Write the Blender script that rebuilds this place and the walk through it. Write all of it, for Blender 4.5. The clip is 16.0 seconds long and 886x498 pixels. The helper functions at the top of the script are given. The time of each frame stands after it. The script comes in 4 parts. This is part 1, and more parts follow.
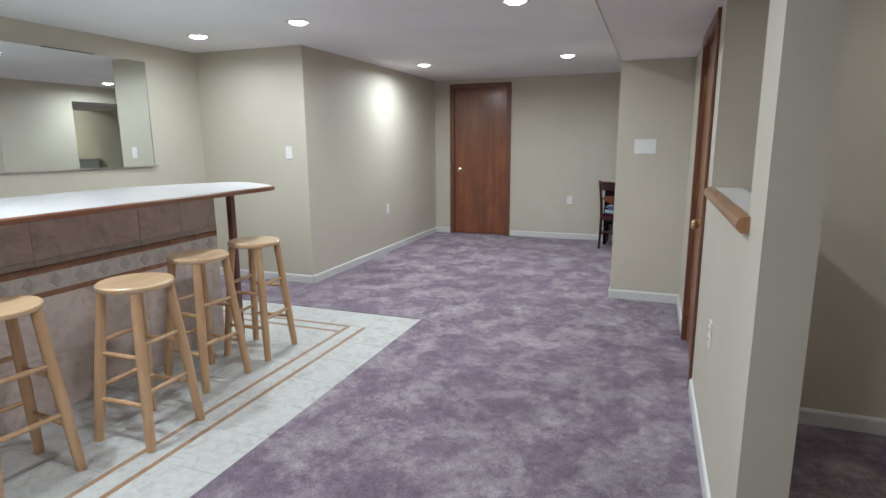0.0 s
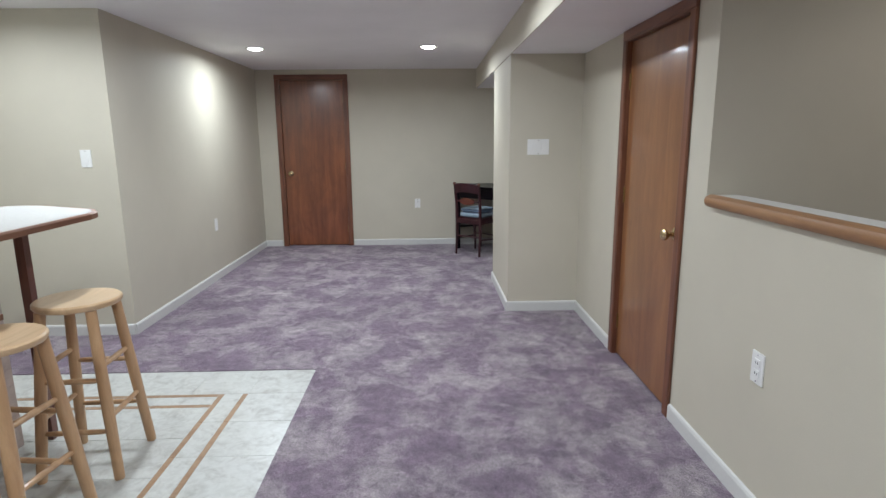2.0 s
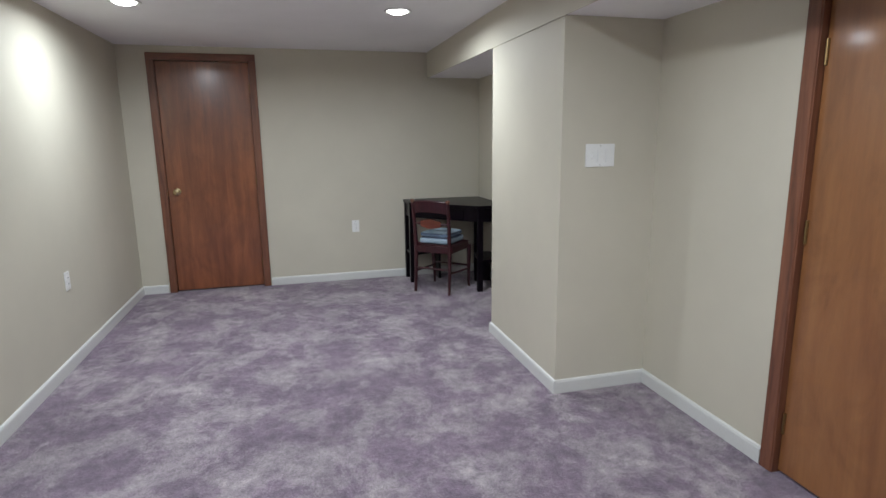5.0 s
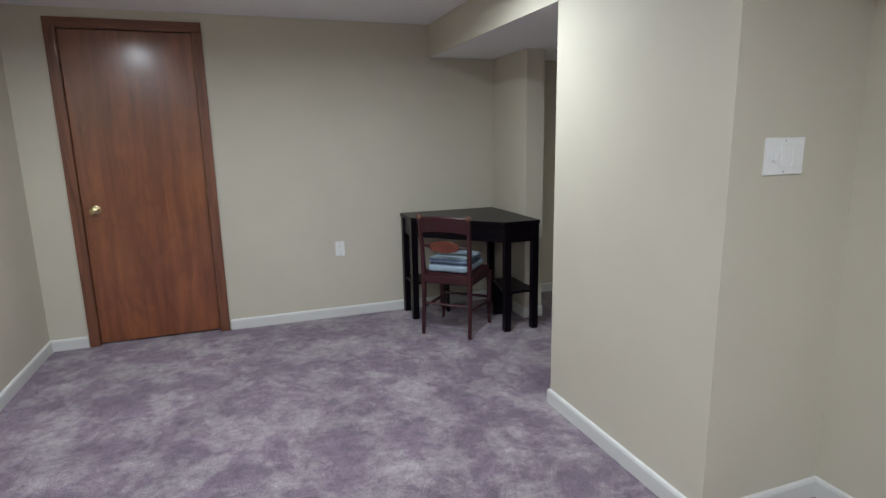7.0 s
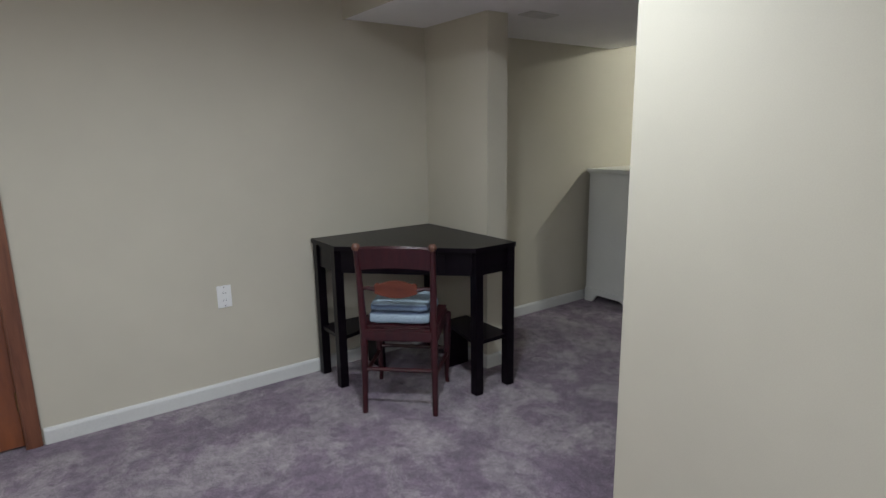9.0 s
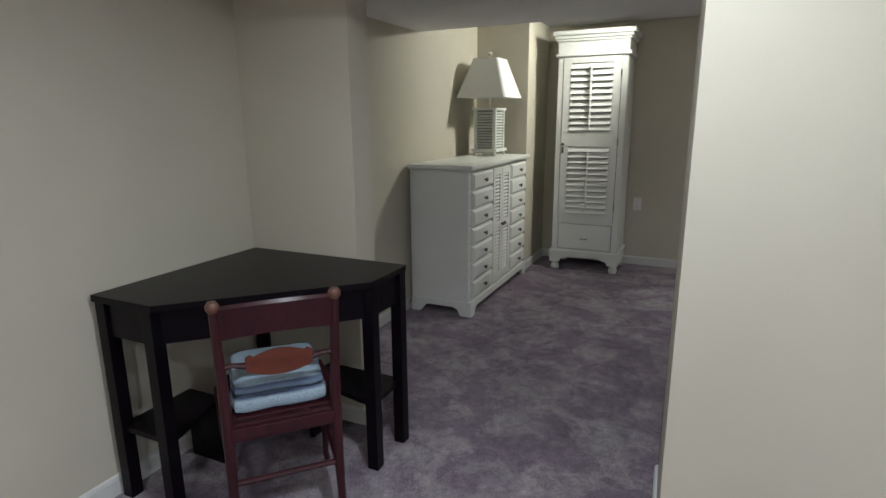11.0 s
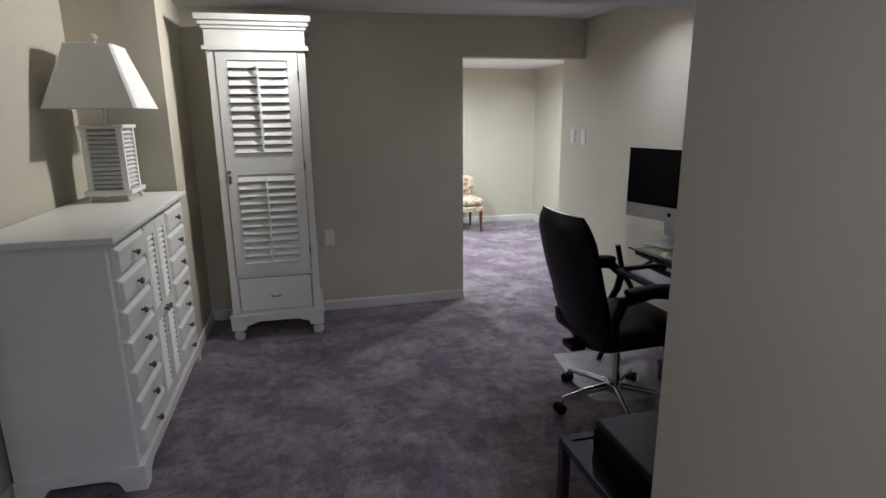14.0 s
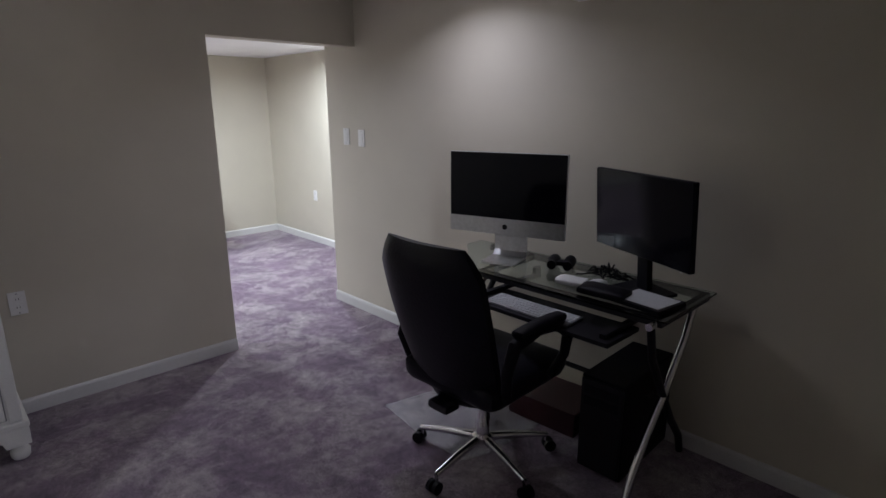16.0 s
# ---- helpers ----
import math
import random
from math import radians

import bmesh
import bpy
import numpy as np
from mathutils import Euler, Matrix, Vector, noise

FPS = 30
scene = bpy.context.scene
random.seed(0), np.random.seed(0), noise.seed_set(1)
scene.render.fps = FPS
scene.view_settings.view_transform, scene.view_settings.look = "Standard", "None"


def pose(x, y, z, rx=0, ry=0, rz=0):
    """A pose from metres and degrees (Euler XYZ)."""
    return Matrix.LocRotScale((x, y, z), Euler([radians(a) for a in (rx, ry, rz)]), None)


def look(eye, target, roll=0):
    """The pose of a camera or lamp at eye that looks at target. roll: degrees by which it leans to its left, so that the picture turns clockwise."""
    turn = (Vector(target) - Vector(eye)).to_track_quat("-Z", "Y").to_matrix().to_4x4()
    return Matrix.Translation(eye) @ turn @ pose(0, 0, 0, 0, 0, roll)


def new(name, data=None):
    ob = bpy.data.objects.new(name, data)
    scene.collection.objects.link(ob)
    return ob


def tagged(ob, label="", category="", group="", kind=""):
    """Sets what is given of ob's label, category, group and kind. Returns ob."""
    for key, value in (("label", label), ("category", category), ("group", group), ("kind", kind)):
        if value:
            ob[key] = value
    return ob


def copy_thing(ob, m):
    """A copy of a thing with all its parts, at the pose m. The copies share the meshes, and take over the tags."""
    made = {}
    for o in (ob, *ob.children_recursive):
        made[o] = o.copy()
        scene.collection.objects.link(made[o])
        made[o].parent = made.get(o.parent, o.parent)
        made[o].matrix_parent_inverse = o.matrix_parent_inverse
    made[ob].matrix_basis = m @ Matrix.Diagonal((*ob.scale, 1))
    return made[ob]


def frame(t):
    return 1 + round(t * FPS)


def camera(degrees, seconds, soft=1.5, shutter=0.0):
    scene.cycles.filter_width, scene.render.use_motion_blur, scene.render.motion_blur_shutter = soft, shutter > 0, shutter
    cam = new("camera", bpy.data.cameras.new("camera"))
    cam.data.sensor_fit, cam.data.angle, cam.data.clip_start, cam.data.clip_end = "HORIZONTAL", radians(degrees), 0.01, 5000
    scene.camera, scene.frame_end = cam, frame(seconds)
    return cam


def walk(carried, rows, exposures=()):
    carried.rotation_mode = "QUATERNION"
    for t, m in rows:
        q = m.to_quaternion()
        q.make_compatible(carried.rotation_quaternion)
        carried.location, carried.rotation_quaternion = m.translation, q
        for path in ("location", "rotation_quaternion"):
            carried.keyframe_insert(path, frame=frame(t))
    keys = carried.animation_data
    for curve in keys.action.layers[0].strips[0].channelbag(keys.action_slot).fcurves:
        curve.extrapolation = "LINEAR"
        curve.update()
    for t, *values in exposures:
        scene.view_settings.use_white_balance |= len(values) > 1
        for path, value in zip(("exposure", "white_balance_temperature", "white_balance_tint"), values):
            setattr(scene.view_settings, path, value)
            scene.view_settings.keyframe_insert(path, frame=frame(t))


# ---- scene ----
cam = camera(76.9, 16.0)
PATH = [
    (0, (0.007, 0.029, 1.316), (-0.679, 1.869, 0.938), -0.4),
    (0.5, (-0.275, 0.092, 1.322), (-0.711, 2.007, 0.943), -0.4),
    (1, (-0.507, 0.214, 1.322), (-0.742, 2.163, 0.94), -0.4),
    (1.5, (-0.688, 0.42, 1.337), (-0.779, 2.379, 0.948), -0.4),
    (2, (-0.882, 0.626, 1.34), (-0.831, 2.587, 0.949), -0.5),
    (2.5, (-1.052, 0.842, 1.343), (-0.869, 2.795, 0.948), -0.6),
    (3, (-1.169, 1.103, 1.346), (-0.89, 3.043, 0.949), -0.7),
    (3.5, (-1.285, 1.37, 1.355), (-0.944, 3.301, 0.961), -0.7),
    (4, (-1.412, 1.655, 1.365), (-1.015, 3.576, 0.973), -0.6),
    (6.5, (-1.62, 3.2, 1.355), (-1.009, 5.063, 0.959), -1.1),
    (7, (-1.654, 3.518, 1.348), (-1.003, 5.368, 0.952), -1.1),
    (7.5, (-1.70, 3.846, 1.332), (-0.97, 5.669, 0.945), -1.0),
    (8, (-1.69, 4.155, 1.318), (-0.872, 5.943, 0.93), -1.0),
    (10.5, (-1.71, 5.632, 1.343), (-0.058, 6.665, 0.896), -0.5),
    (11, (-1.672, 5.812, 1.348), (0.09, 6.634, 0.893), -0.4),
    (11.5, (-1.52, 6.022, 1.333), (0.347, 6.582, 0.884), -0.6),
    (12, (-1.378, 6.202, 1.343), (0.538, 6.551, 0.889), -0.7),
    (12.5, (-1.174, 6.36, 1.366), (0.77, 6.473, 0.909), -0.7),
    (13, (-0.941, 6.446, 1.396), (1.001, 6.329, 0.93), -0.6),
    (13.5, (-0.713, 6.46, 1.438), (1.21, 6.173, 0.969), -0.6),
    (14, (-0.476, 6.485, 1.466), (1.412, 6.024, 0.994), -0.6),
    (14.5, (-0.239, 6.502, 1.492), (1.57, 5.807, 0.996), -0.4),
    (15, (0.019, 6.507, 1.489), (1.723, 5.586, 0.99), -0.3),
    (15.5, (0.229, 6.53, 1.482), (1.807, 5.407, 0.984), -0.2),
    (16, (0.438, 6.606, 1.481), (1.842, 5.271, 0.985), -0.3),
]
walk(cam, [(t, look(eye, target, roll)) for t, eye, target, roll in PATH],
     [(0, 0.0, 6500, 10), (6.5, 0.0, 6500, 10), (8.2, -0.08, 6500, 11), (10.5, -0.12, 6500, 10), (13, -0.20, 6350, 17), (16, -0.44, 6050, 26)])

# ---- light ----
world = bpy.data.worlds.new("world")
scene.world = world
world.use_nodes = True
world.node_tree.nodes["Background"].inputs[0].default_value = (0.5, 0.55, 0.6, 1)
world.node_tree.nodes["Background"].inputs[1].default_value = 0.02

CEIL, SOFFIT = 2.16, 1.93
MAIN_LAMPS = [(-3.47, 3.77), (-2.42, 3.62), (-2.45, 6.06), (-0.86, 5.99), (-0.84, 3.60),
              (-3.47, 1.25), (-2.42, 1.20), (-0.84, 1.15), (-2.42, -1.2), (-0.84, -1.2)]
DESK_LAMP, CORNER_LAMP = (2.50, 4.76), (2.93, 6.15)
MAIN_WATTS, DESK_WATTS, CORNER_WATTS, NEXT_WATTS = 18.5, 5.2, 118.0, 44.0


def downlight_lamp(x, y, z, watts, colour=(0.90, 0.995, 1.085), spread=170):
    data = bpy.data.lights.new("downlight_lamp", "AREA")
    data.shape, data.size, data.energy, data.color, data.spread = "DISK", 0.12, watts, colour, radians(spread)
    ob = new("downlight_lamp", data)
    ob.matrix_world = pose(x, y, z - 0.026)
    return ob


for lx, ly in MAIN_LAMPS:
    downlight_lamp(lx, ly, CEIL, MAIN_WATTS * (0.45 if lx < -3 else 1.0))
downlight_lamp(1.25, 2.20, CEIL, 3.6, (1.0, 0.96, 0.94))
downlight_lamp(*DESK_LAMP, CEIL, DESK_WATTS, (0.93, 1.0, 1.06), 140)
eyeball = bpy.data.lights.new("eyeball_lamp", "SPOT")
eyeball.energy, eyeball.spot_size, eyeball.spot_blend, eyeball.shadow_soft_size, eyeball.color = CORNER_WATTS, radians(106), 0.9, 0.03, (0.98, 1.0, 0.90)
new("eyeball_lamp", eyeball).matrix_world = look((*CORNER_LAMP, CEIL - 0.03), (2.84, 7.45, 1.52))
NEXT_LAMPS = [(5.0, 3.95), (5.9, 5.5), (4.95, 6.6)]
for lx, ly in NEXT_LAMPS:
    downlight_lamp(lx, ly, 2.03, NEXT_WATTS, (0.86, 1.0, 0.98))


# ---- materials ----
def material(name):
    m = bpy.data.materials.new(name)
    m.use_nodes = True
    nt = m.node_tree
    return m, nt, nt.nodes["Principled BSDF"]


def link(nt, a, b):
    nt.links.new(a, b)


def coords(nt, scale=(1, 1, 1), kind="Object"):
    tc = nt.nodes.new("ShaderNodeTexCoord")
    mp = nt.nodes.new("ShaderNodeMapping")
    mp.inputs["Scale"].default_value = scale
    link(nt, tc.outputs[kind], mp.inputs["Vector"])
    return mp.outputs["Vector"]


def noise_tex(nt, vec, scale, detail=4, rough=0.55, distort=0.0):
    n = nt.nodes.new("ShaderNodeTexNoise")
    n.inputs["Scale"].default_value, n.inputs["Detail"].default_value = scale, detail
    n.inputs["Roughness"].default_value, n.inputs["Distortion"].default_value = rough, distort
    link(nt, vec, n.inputs["Vector"])
    return n.outputs["Fac"]


def ramp(nt, fac, stops):
    r = nt.nodes.new("ShaderNodeValToRGB")
    els = r.color_ramp.elements
    while len(els) < len(stops):
        els.new(0.5)
    for el, (p, c) in zip(els, stops):
        el.position, el.color = p, (*c, 1)
    link(nt, fac, r.inputs["Fac"])
    return r.outputs["Color"]


def mix(nt, fac, a, b, mode="MIX"):
    n = nt.nodes.new("ShaderNodeMix")
    n.data_type, n.blend_type = "RGBA", mode
    for value, slot in ((fac, n.inputs[0]), (a, n.inputs[6]), (b, n.inputs[7])):
        if isinstance(value, (int, float)):
            slot.default_value = value
        elif isinstance(value, tuple):
            slot.default_value = (*value, 1)
        else:
            link(nt, value, slot)
    return n.outputs[2]


def bump(nt, bsdf, height, strength, distance=0.01):
    b = nt.nodes.new("ShaderNodeBump")
    b.inputs["Strength"].default_value, b.inputs["Distance"].default_value = strength, distance
    link(nt, height, b.inputs["Height"])
    link(nt, b.outputs["Normal"], bsdf.inputs["Normal"])


def shade(c, k):
    return tuple(min(1.0, v * k) for v in c)


def paint(name, colour, rough=0.6, vary=0.06, grain=260.0, relief=0.12, patch=1.3, gloss=0.5, tone=0.06):
    """Painted or plain surface: broad tone drift, fine roller grain."""
    m, nt, b = material(name)
    v = coords(nt)
    big = noise_tex(nt, v, patch, 5, 0.6)
    fine = noise_tex(nt, v, grain, 2, 0.5)
    col = ramp(nt, big, [(0.3, shade(colour, 1 - vary)), (0.7, shade(colour, 1 + vary))])
    col = mix(nt, tone, col, ramp(nt, fine, [(0.35, (0, 0, 0)), (0.65, (1, 1, 1))]), "OVERLAY")
    link(nt, col, b.inputs["Base Color"])
    b.inputs["Roughness"].default_value = rough
    b.inputs["Specular IOR Level"].default_value = gloss
    bump(nt, b, fine, relief, 0.002)
    return m


def wood(name, dark, light, rough=0.35, stretch=(9, 9, 0.7), scale=3.0, coat=0.25, per_piece=0.0, blotch=0.0):
    """Grain along local z unless stretch says otherwise."""
    m, nt, b = material(name)
    v = coords(nt, stretch)
    if per_piece:
        info = nt.nodes.new("ShaderNodeObjectInfo")
        add = nt.nodes.new("ShaderNodeVectorMath")
        add.operation = "MULTIPLY_ADD"
        comb = nt.nodes.new("ShaderNodeCombineXYZ")
        for s in range(3):
            link(nt, info.outputs["Random"], comb.inputs[s])
        add.inputs[1].default_value = (23, 31, 17)
        link(nt, comb.outputs[0], add.inputs[0])
        link(nt, v, add.inputs[2])
        v = add.outputs[0]
    grain = noise_tex(nt, v, scale, 6, 0.62, 0.6)
    pores = noise_tex(nt, v, scale * 14, 3, 0.6)
    col = ramp(nt, grain, [(0.28, dark), (0.5, tuple((a + c) / 2 for a, c in zip(dark, light))), (0.72, light)])
    col = mix(nt, 0.35, col, ramp(nt, pores, [(0.4, shade(dark, 0.7)), (0.6, light)]), "MULTIPLY")
    col = mix(nt, 0.5, col, ramp(nt, grain, [(0.28, dark), (0.72, light)]))
    if blotch:
        cloud = noise_tex(nt, coords(nt, (3.2, 3.2, 1.3)), 2.0, 5, 0.65, 1.2)
        col = mix(nt, blotch, col, ramp(nt, cloud, [(0.34, (0.42, 0.36, 0.38)), (0.5, (0.8, 0.8, 0.8)), (0.66, (1.0, 1.0, 1.0))]), "MULTIPLY")
    link(nt, col, b.inputs["Base Color"])
    b.inputs["Roughness"].default_value = rough
    b.inputs["Coat Weight"].default_value = coat
    b.inputs["Coat Roughness"].default_value = 0.11
    bump(nt, b, pores, 0.12, 0.001)
    return m


def metal(name, colour, rough=0.25):
    m, nt, b = material(name)
    v = coords(nt)
    n = noise_tex(nt, v, 60, 3)
    link(nt, ramp(nt, n, [(0.3, shade(colour, 0.85)), (0.7, colour)]), b.inputs["Base Color"])
    b.inputs["Metallic"].default_value, b.inputs["Roughness"].default_value = 1.0, rough
    return m


def carpet():
    m, nt, b = material("carpet_pile")
    v = coords(nt)
    brushed = noise_tex(nt, coords(nt, (1.0, 0.8, 1.0)), 4.0, 10, 0.70, 0.3)
    mid = noise_tex(nt, v, 17.0, 8, 0.72, 0.2)
    tuft = nt.nodes.new("ShaderNodeTexVoronoi")
    tuft.inputs["Scale"].default_value = 150.0
    link(nt, v, tuft.inputs["Vector"])
    fibre = noise_tex(nt, v, 330.0, 3, 0.75)
    col = ramp(nt, brushed, [(0.40, (0.196, 0.143, 0.192)), (0.475, (0.228, 0.174, 0.219)), (0.53, (0.312, 0.264, 0.289)), (0.64, (0.385, 0.340, 0.350))])
    trod = noise_tex(nt, coords(nt, (0.8, 1.3, 1.0)), 2.1, 6, 0.6, 0.8)
    col = mix(nt, 0.38, col, ramp(nt, trod, [(0.42, (0.34, 0.32, 0.35)), (0.58, (0.66, 0.66, 0.65))]), "OVERLAY")
    col = mix(nt, 0.60, col, ramp(nt, mid, [(0.36, (0.26, 0.24, 0.28)), (0.64, (0.76, 0.75, 0.75))]), "OVERLAY")
    col = mix(nt, 0.45, col, ramp(nt, tuft.outputs["Distance"], [(0.0, (0.78, 0.78, 0.78)), (0.75, (0.16, 0.16, 0.16))]), "OVERLAY")
    col = mix(nt, 0.60, col, ramp(nt, fibre, [(0.38, (0.12, 0.10, 0.13)), (0.62, (0.88, 0.88, 0.88))]), "OVERLAY")
    link(nt, col, b.inputs["Base Color"])
    b.inputs["Roughness"].default_value = 0.95
    b.inputs["Specular IOR Level"].default_value = 0.1
    b.inputs["Sheen Weight"].default_value = 0.25
    height = mix(nt, 0.5, mid, fibre)
    bump(nt, b, height, 0.9, 0.012)
    return m


def marble_tile(name, base, vein, rough=0.22, scale=5.0):
    m, nt, b = material(name)
    v = coords(nt)
    info = nt.nodes.new("ShaderNodeObjectInfo")
    add = nt.nodes.new("ShaderNodeVectorMath")
    add.operation = "MULTIPLY_ADD"
    comb = nt.nodes.new("ShaderNodeCombineXYZ")
    for s in range(3):
        link(nt, info.outputs["Random"], comb.inputs[s])
    add.inputs[1].default_value = (13, 29, 17)
    link(nt, comb.outputs[0], add.inputs[0])
    link(nt, v, add.inputs[2])
    n = noise_tex(nt, add.outputs[0], scale, 7, 0.65, 1.6)
    n2 = noise_tex(nt, add.outputs[0], scale * 4, 5, 0.6, 0.8)
    col = ramp(nt, n, [(0.33, vein), (0.5, base), (0.75, shade(base, 1.06))])
    col = mix(nt, 0.35, col, ramp(nt, n2, [(0.35, shade(vein, 0.95)), (0.6, base)]))
    link(nt, col, b.inputs["Base Color"])
    b.inputs["Roughness"].default_value = rough
    bump(nt, b, n2, 0.05, 0.002)
    return m


def glass(name, tint=(0.9, 0.97, 0.95), rough=0.02):
    m, nt, b = material(name)
    b.inputs["Base Color"].default_value = (*tint, 1)
    b.inputs["Roughness"].default_value = rough
    b.inputs["Transmission Weight"].default_value = 1.0
    b.inputs["IOR"].default_value = 1.45
    return m


def glowing(name, colour, strength):
    m, nt, b = material(name)
    b.inputs["Base Color"].default_value = (*colour, 1)
    b.inputs["Emission Color"].default_value = (*colour, 1)
    b.inputs["Emission Strength"].default_value = strength
    return m


WALL = paint("beige_wall_paint", (0.545, 0.508, 0.415), 0.62, 0.05, 300, 0.03, 1.3, 0.5, 0.02)
CEILING = paint("ceiling_paint", (0.86, 0.855, 0.86), 0.85, 0.04, 160, 0.4)
WHITE = paint("white_trim_paint", (0.62, 0.62, 0.60), 0.4, 0.03, 200, 0.04)
FURN = paint("white_furniture_paint", (0.74, 0.745, 0.71), 0.38, 0.03, 150, 0.05, 3)
PLASTIC = paint("white_plastic", (0.78, 0.78, 0.76), 0.35, 0.02, 90, 0.02)
SLOT = paint("dark_slot", (0.03, 0.03, 0.03), 0.6, 0.1)
CARPET = carpet()
DOOR_WOOD = wood("red_brown_door_veneer", (0.165, 0.048, 0.021), (0.345, 0.120, 0.047), 0.30, (6, 6, 0.5), 2.2, 0.8, 0, 0.45)
DOOR2_WOOD = wood("amber_door_veneer", (0.225, 0.088, 0.033), (0.365, 0.165, 0.062), 0.32, (5, 5, 0.45), 1.8, 0.45, 0, 0.35)
DOOR_WOOD.node_tree.nodes["Principled BSDF"].inputs["Coat Roughness"].default_value = 0.19
TRIM_WOOD = wood("dark_oak_casing", (0.105, 0.038, 0.022), (0.27, 0.105, 0.055), 0.42, (10, 10, 0.8), 3.2, 0.2)
LEDGE_WOOD = wood("oak_ledge", (0.26, 0.125, 0.055), (0.46, 0.26, 0.125), 0.4, (9, 0.7, 9), 3.0, 0.2)
STOOL_WOOD = wood("pale_birch", (0.47, 0.280, 0.145), (0.64, 0.430, 0.250), 0.36, (9, 9, 0.8), 2.6, 0.3, 1)
SEAT_WOOD = wood("pale_birch_seat", (0.53, 0.36, 0.205), (0.70, 0.51, 0.32), 0.32, (9, 0.8, 9), 2.4, 0.35, 1)
BRASS = metal("brass", (0.76, 0.62, 0.36), 0.2)
CHROME = metal("chrome", (0.72, 0.72, 0.74), 0.18)
PEWTER = metal("dark_pewter", (0.20, 0.185, 0.17), 0.4)


# ---- building helpers ----
def part(name, bm, mat, parent=None, label="", smooth=False):
    """Link a bmesh as one mesh object, under a parent if given."""
    me = bpy.data.meshes.new(name)
    bmesh.ops.recalc_face_normals(bm, faces=bm.faces)
    if smooth:
        for fc in bm.faces:
            fc.smooth = True
    bm.to_mesh(me)
    bm.free()
    me.materials.append(mat)
    if smooth:
        me.set_sharp_from_angle(angle=radians(38))
    ob = new(name, me)
    if parent is not None:
        ob.parent = parent
    if label:
        ob["label"] = label
    return ob


def thing(name, m, label, category, group=""):
    ob = new(name)
    ob.matrix_basis = m
    ob.empty_display_size = 0.05
    return tagged(ob, label, category, group)


def add_box(bm, x0, x1, y0, y1, z0, z1, m=None):
    vs = [Vector((x, y, z)) for x in (x0, x1) for y in (y0, y1) for z in (z0, z1)]
    vs = [bm.verts.new(m @ v if m else v) for v in vs]
    fs = []
    for q in ((0, 1, 3, 2), (4, 6, 7, 5), (0, 4, 5, 1), (2, 3, 7, 6), (0, 2, 6, 4), (1, 5, 7, 3)):
        fs.append(bm.faces.new([vs[i] for i in q]))
    return vs, fs


def soften(bm, width, segments=2):
    bmesh.ops.bevel(bm, geom=list(bm.edges), offset=width, segments=segments, profile=0.7, affect="EDGES", clamp_overlap=True)


def boxes(*specs, bevel=0.0, segments=2):
    bm = bmesh.new()
    for s in specs:
        add_box(bm, *s)
    if bevel:
        soften(bm, bevel, segments)
    return bm


def add_tube(bm, pts, radii, sides=10, caps=True):
    """A tube through points, with a radius at each."""
    pts = [Vector(p) for p in pts]
    rings = []
    for i, p in enumerate(pts):
        d = (pts[min(i + 1, len(pts) - 1)] - pts[max(i - 1, 0)]).normalized()
        a = d.orthogonal().normalized() if i == 0 else (a - d * a.dot(d)).normalized()
        c = d.cross(a)
        r = radii[i] if isinstance(radii, (list, tuple)) else radii
        rings.append([bm.verts.new(p + r * (math.cos(k) * a + math.sin(k) * c)) for k in (2 * math.pi * j / sides for j in range(sides))])
    for u, w in zip(rings, rings[1:]):
        for j in range(sides):
            bm.faces.new((u[j], u[(j + 1) % sides], w[(j + 1) % sides], w[j]))
    if caps:
        bm.faces.new(rings[0][::-1])
        bm.faces.new(rings[-1])
    return bm


def tube(pts, radii, sides=10):
    return add_tube(bmesh.new(), pts, radii, sides)


def lathe(profile, sides=24, m=None, closed=True):
    """Turned shape from (radius, height) pairs."""
    bm = bmesh.new()
    rings = []
    for r, z in profile:
        rings.append([bm.verts.new((m or Matrix()) @ Vector((r * math.cos(2 * math.pi * j / sides), r * math.sin(2 * math.pi * j / sides), z))) for j in range(sides)])
    for u, w in zip(rings, rings[1:]):
        for j in range(sides):
            bm.faces.new((u[j], u[(j + 1) % sides], w[(j + 1) % sides], w[j]))
    if closed:
        bm.faces.new(rings[0][::-1])
        bm.faces.new(rings[-1])
    return bm


def slab(outline, z0, z1, bevel=0.0, segments=2):
    """A flat plate with any outline (x, y)."""
    bm = bmesh.new()
    lo = [bm.verts.new((x, y, z0)) for x, y in outline]
    hi = [bm.verts.new((x, y, z1)) for x, y in outline]
    n = len(outline)
    bm.faces.new(lo[::-1])
    bm.faces.new(hi)
    for i in range(n):
        bm.faces.new((lo[i], lo[(i + 1) % n], hi[(i + 1) % n], hi[i]))
    if bevel:
        soften(bm, bevel, segments)
    return bm


def structure(name, bm, mat, label, category="wall"):
    return tagged(part(name, bm, mat), label, category, kind="structure")


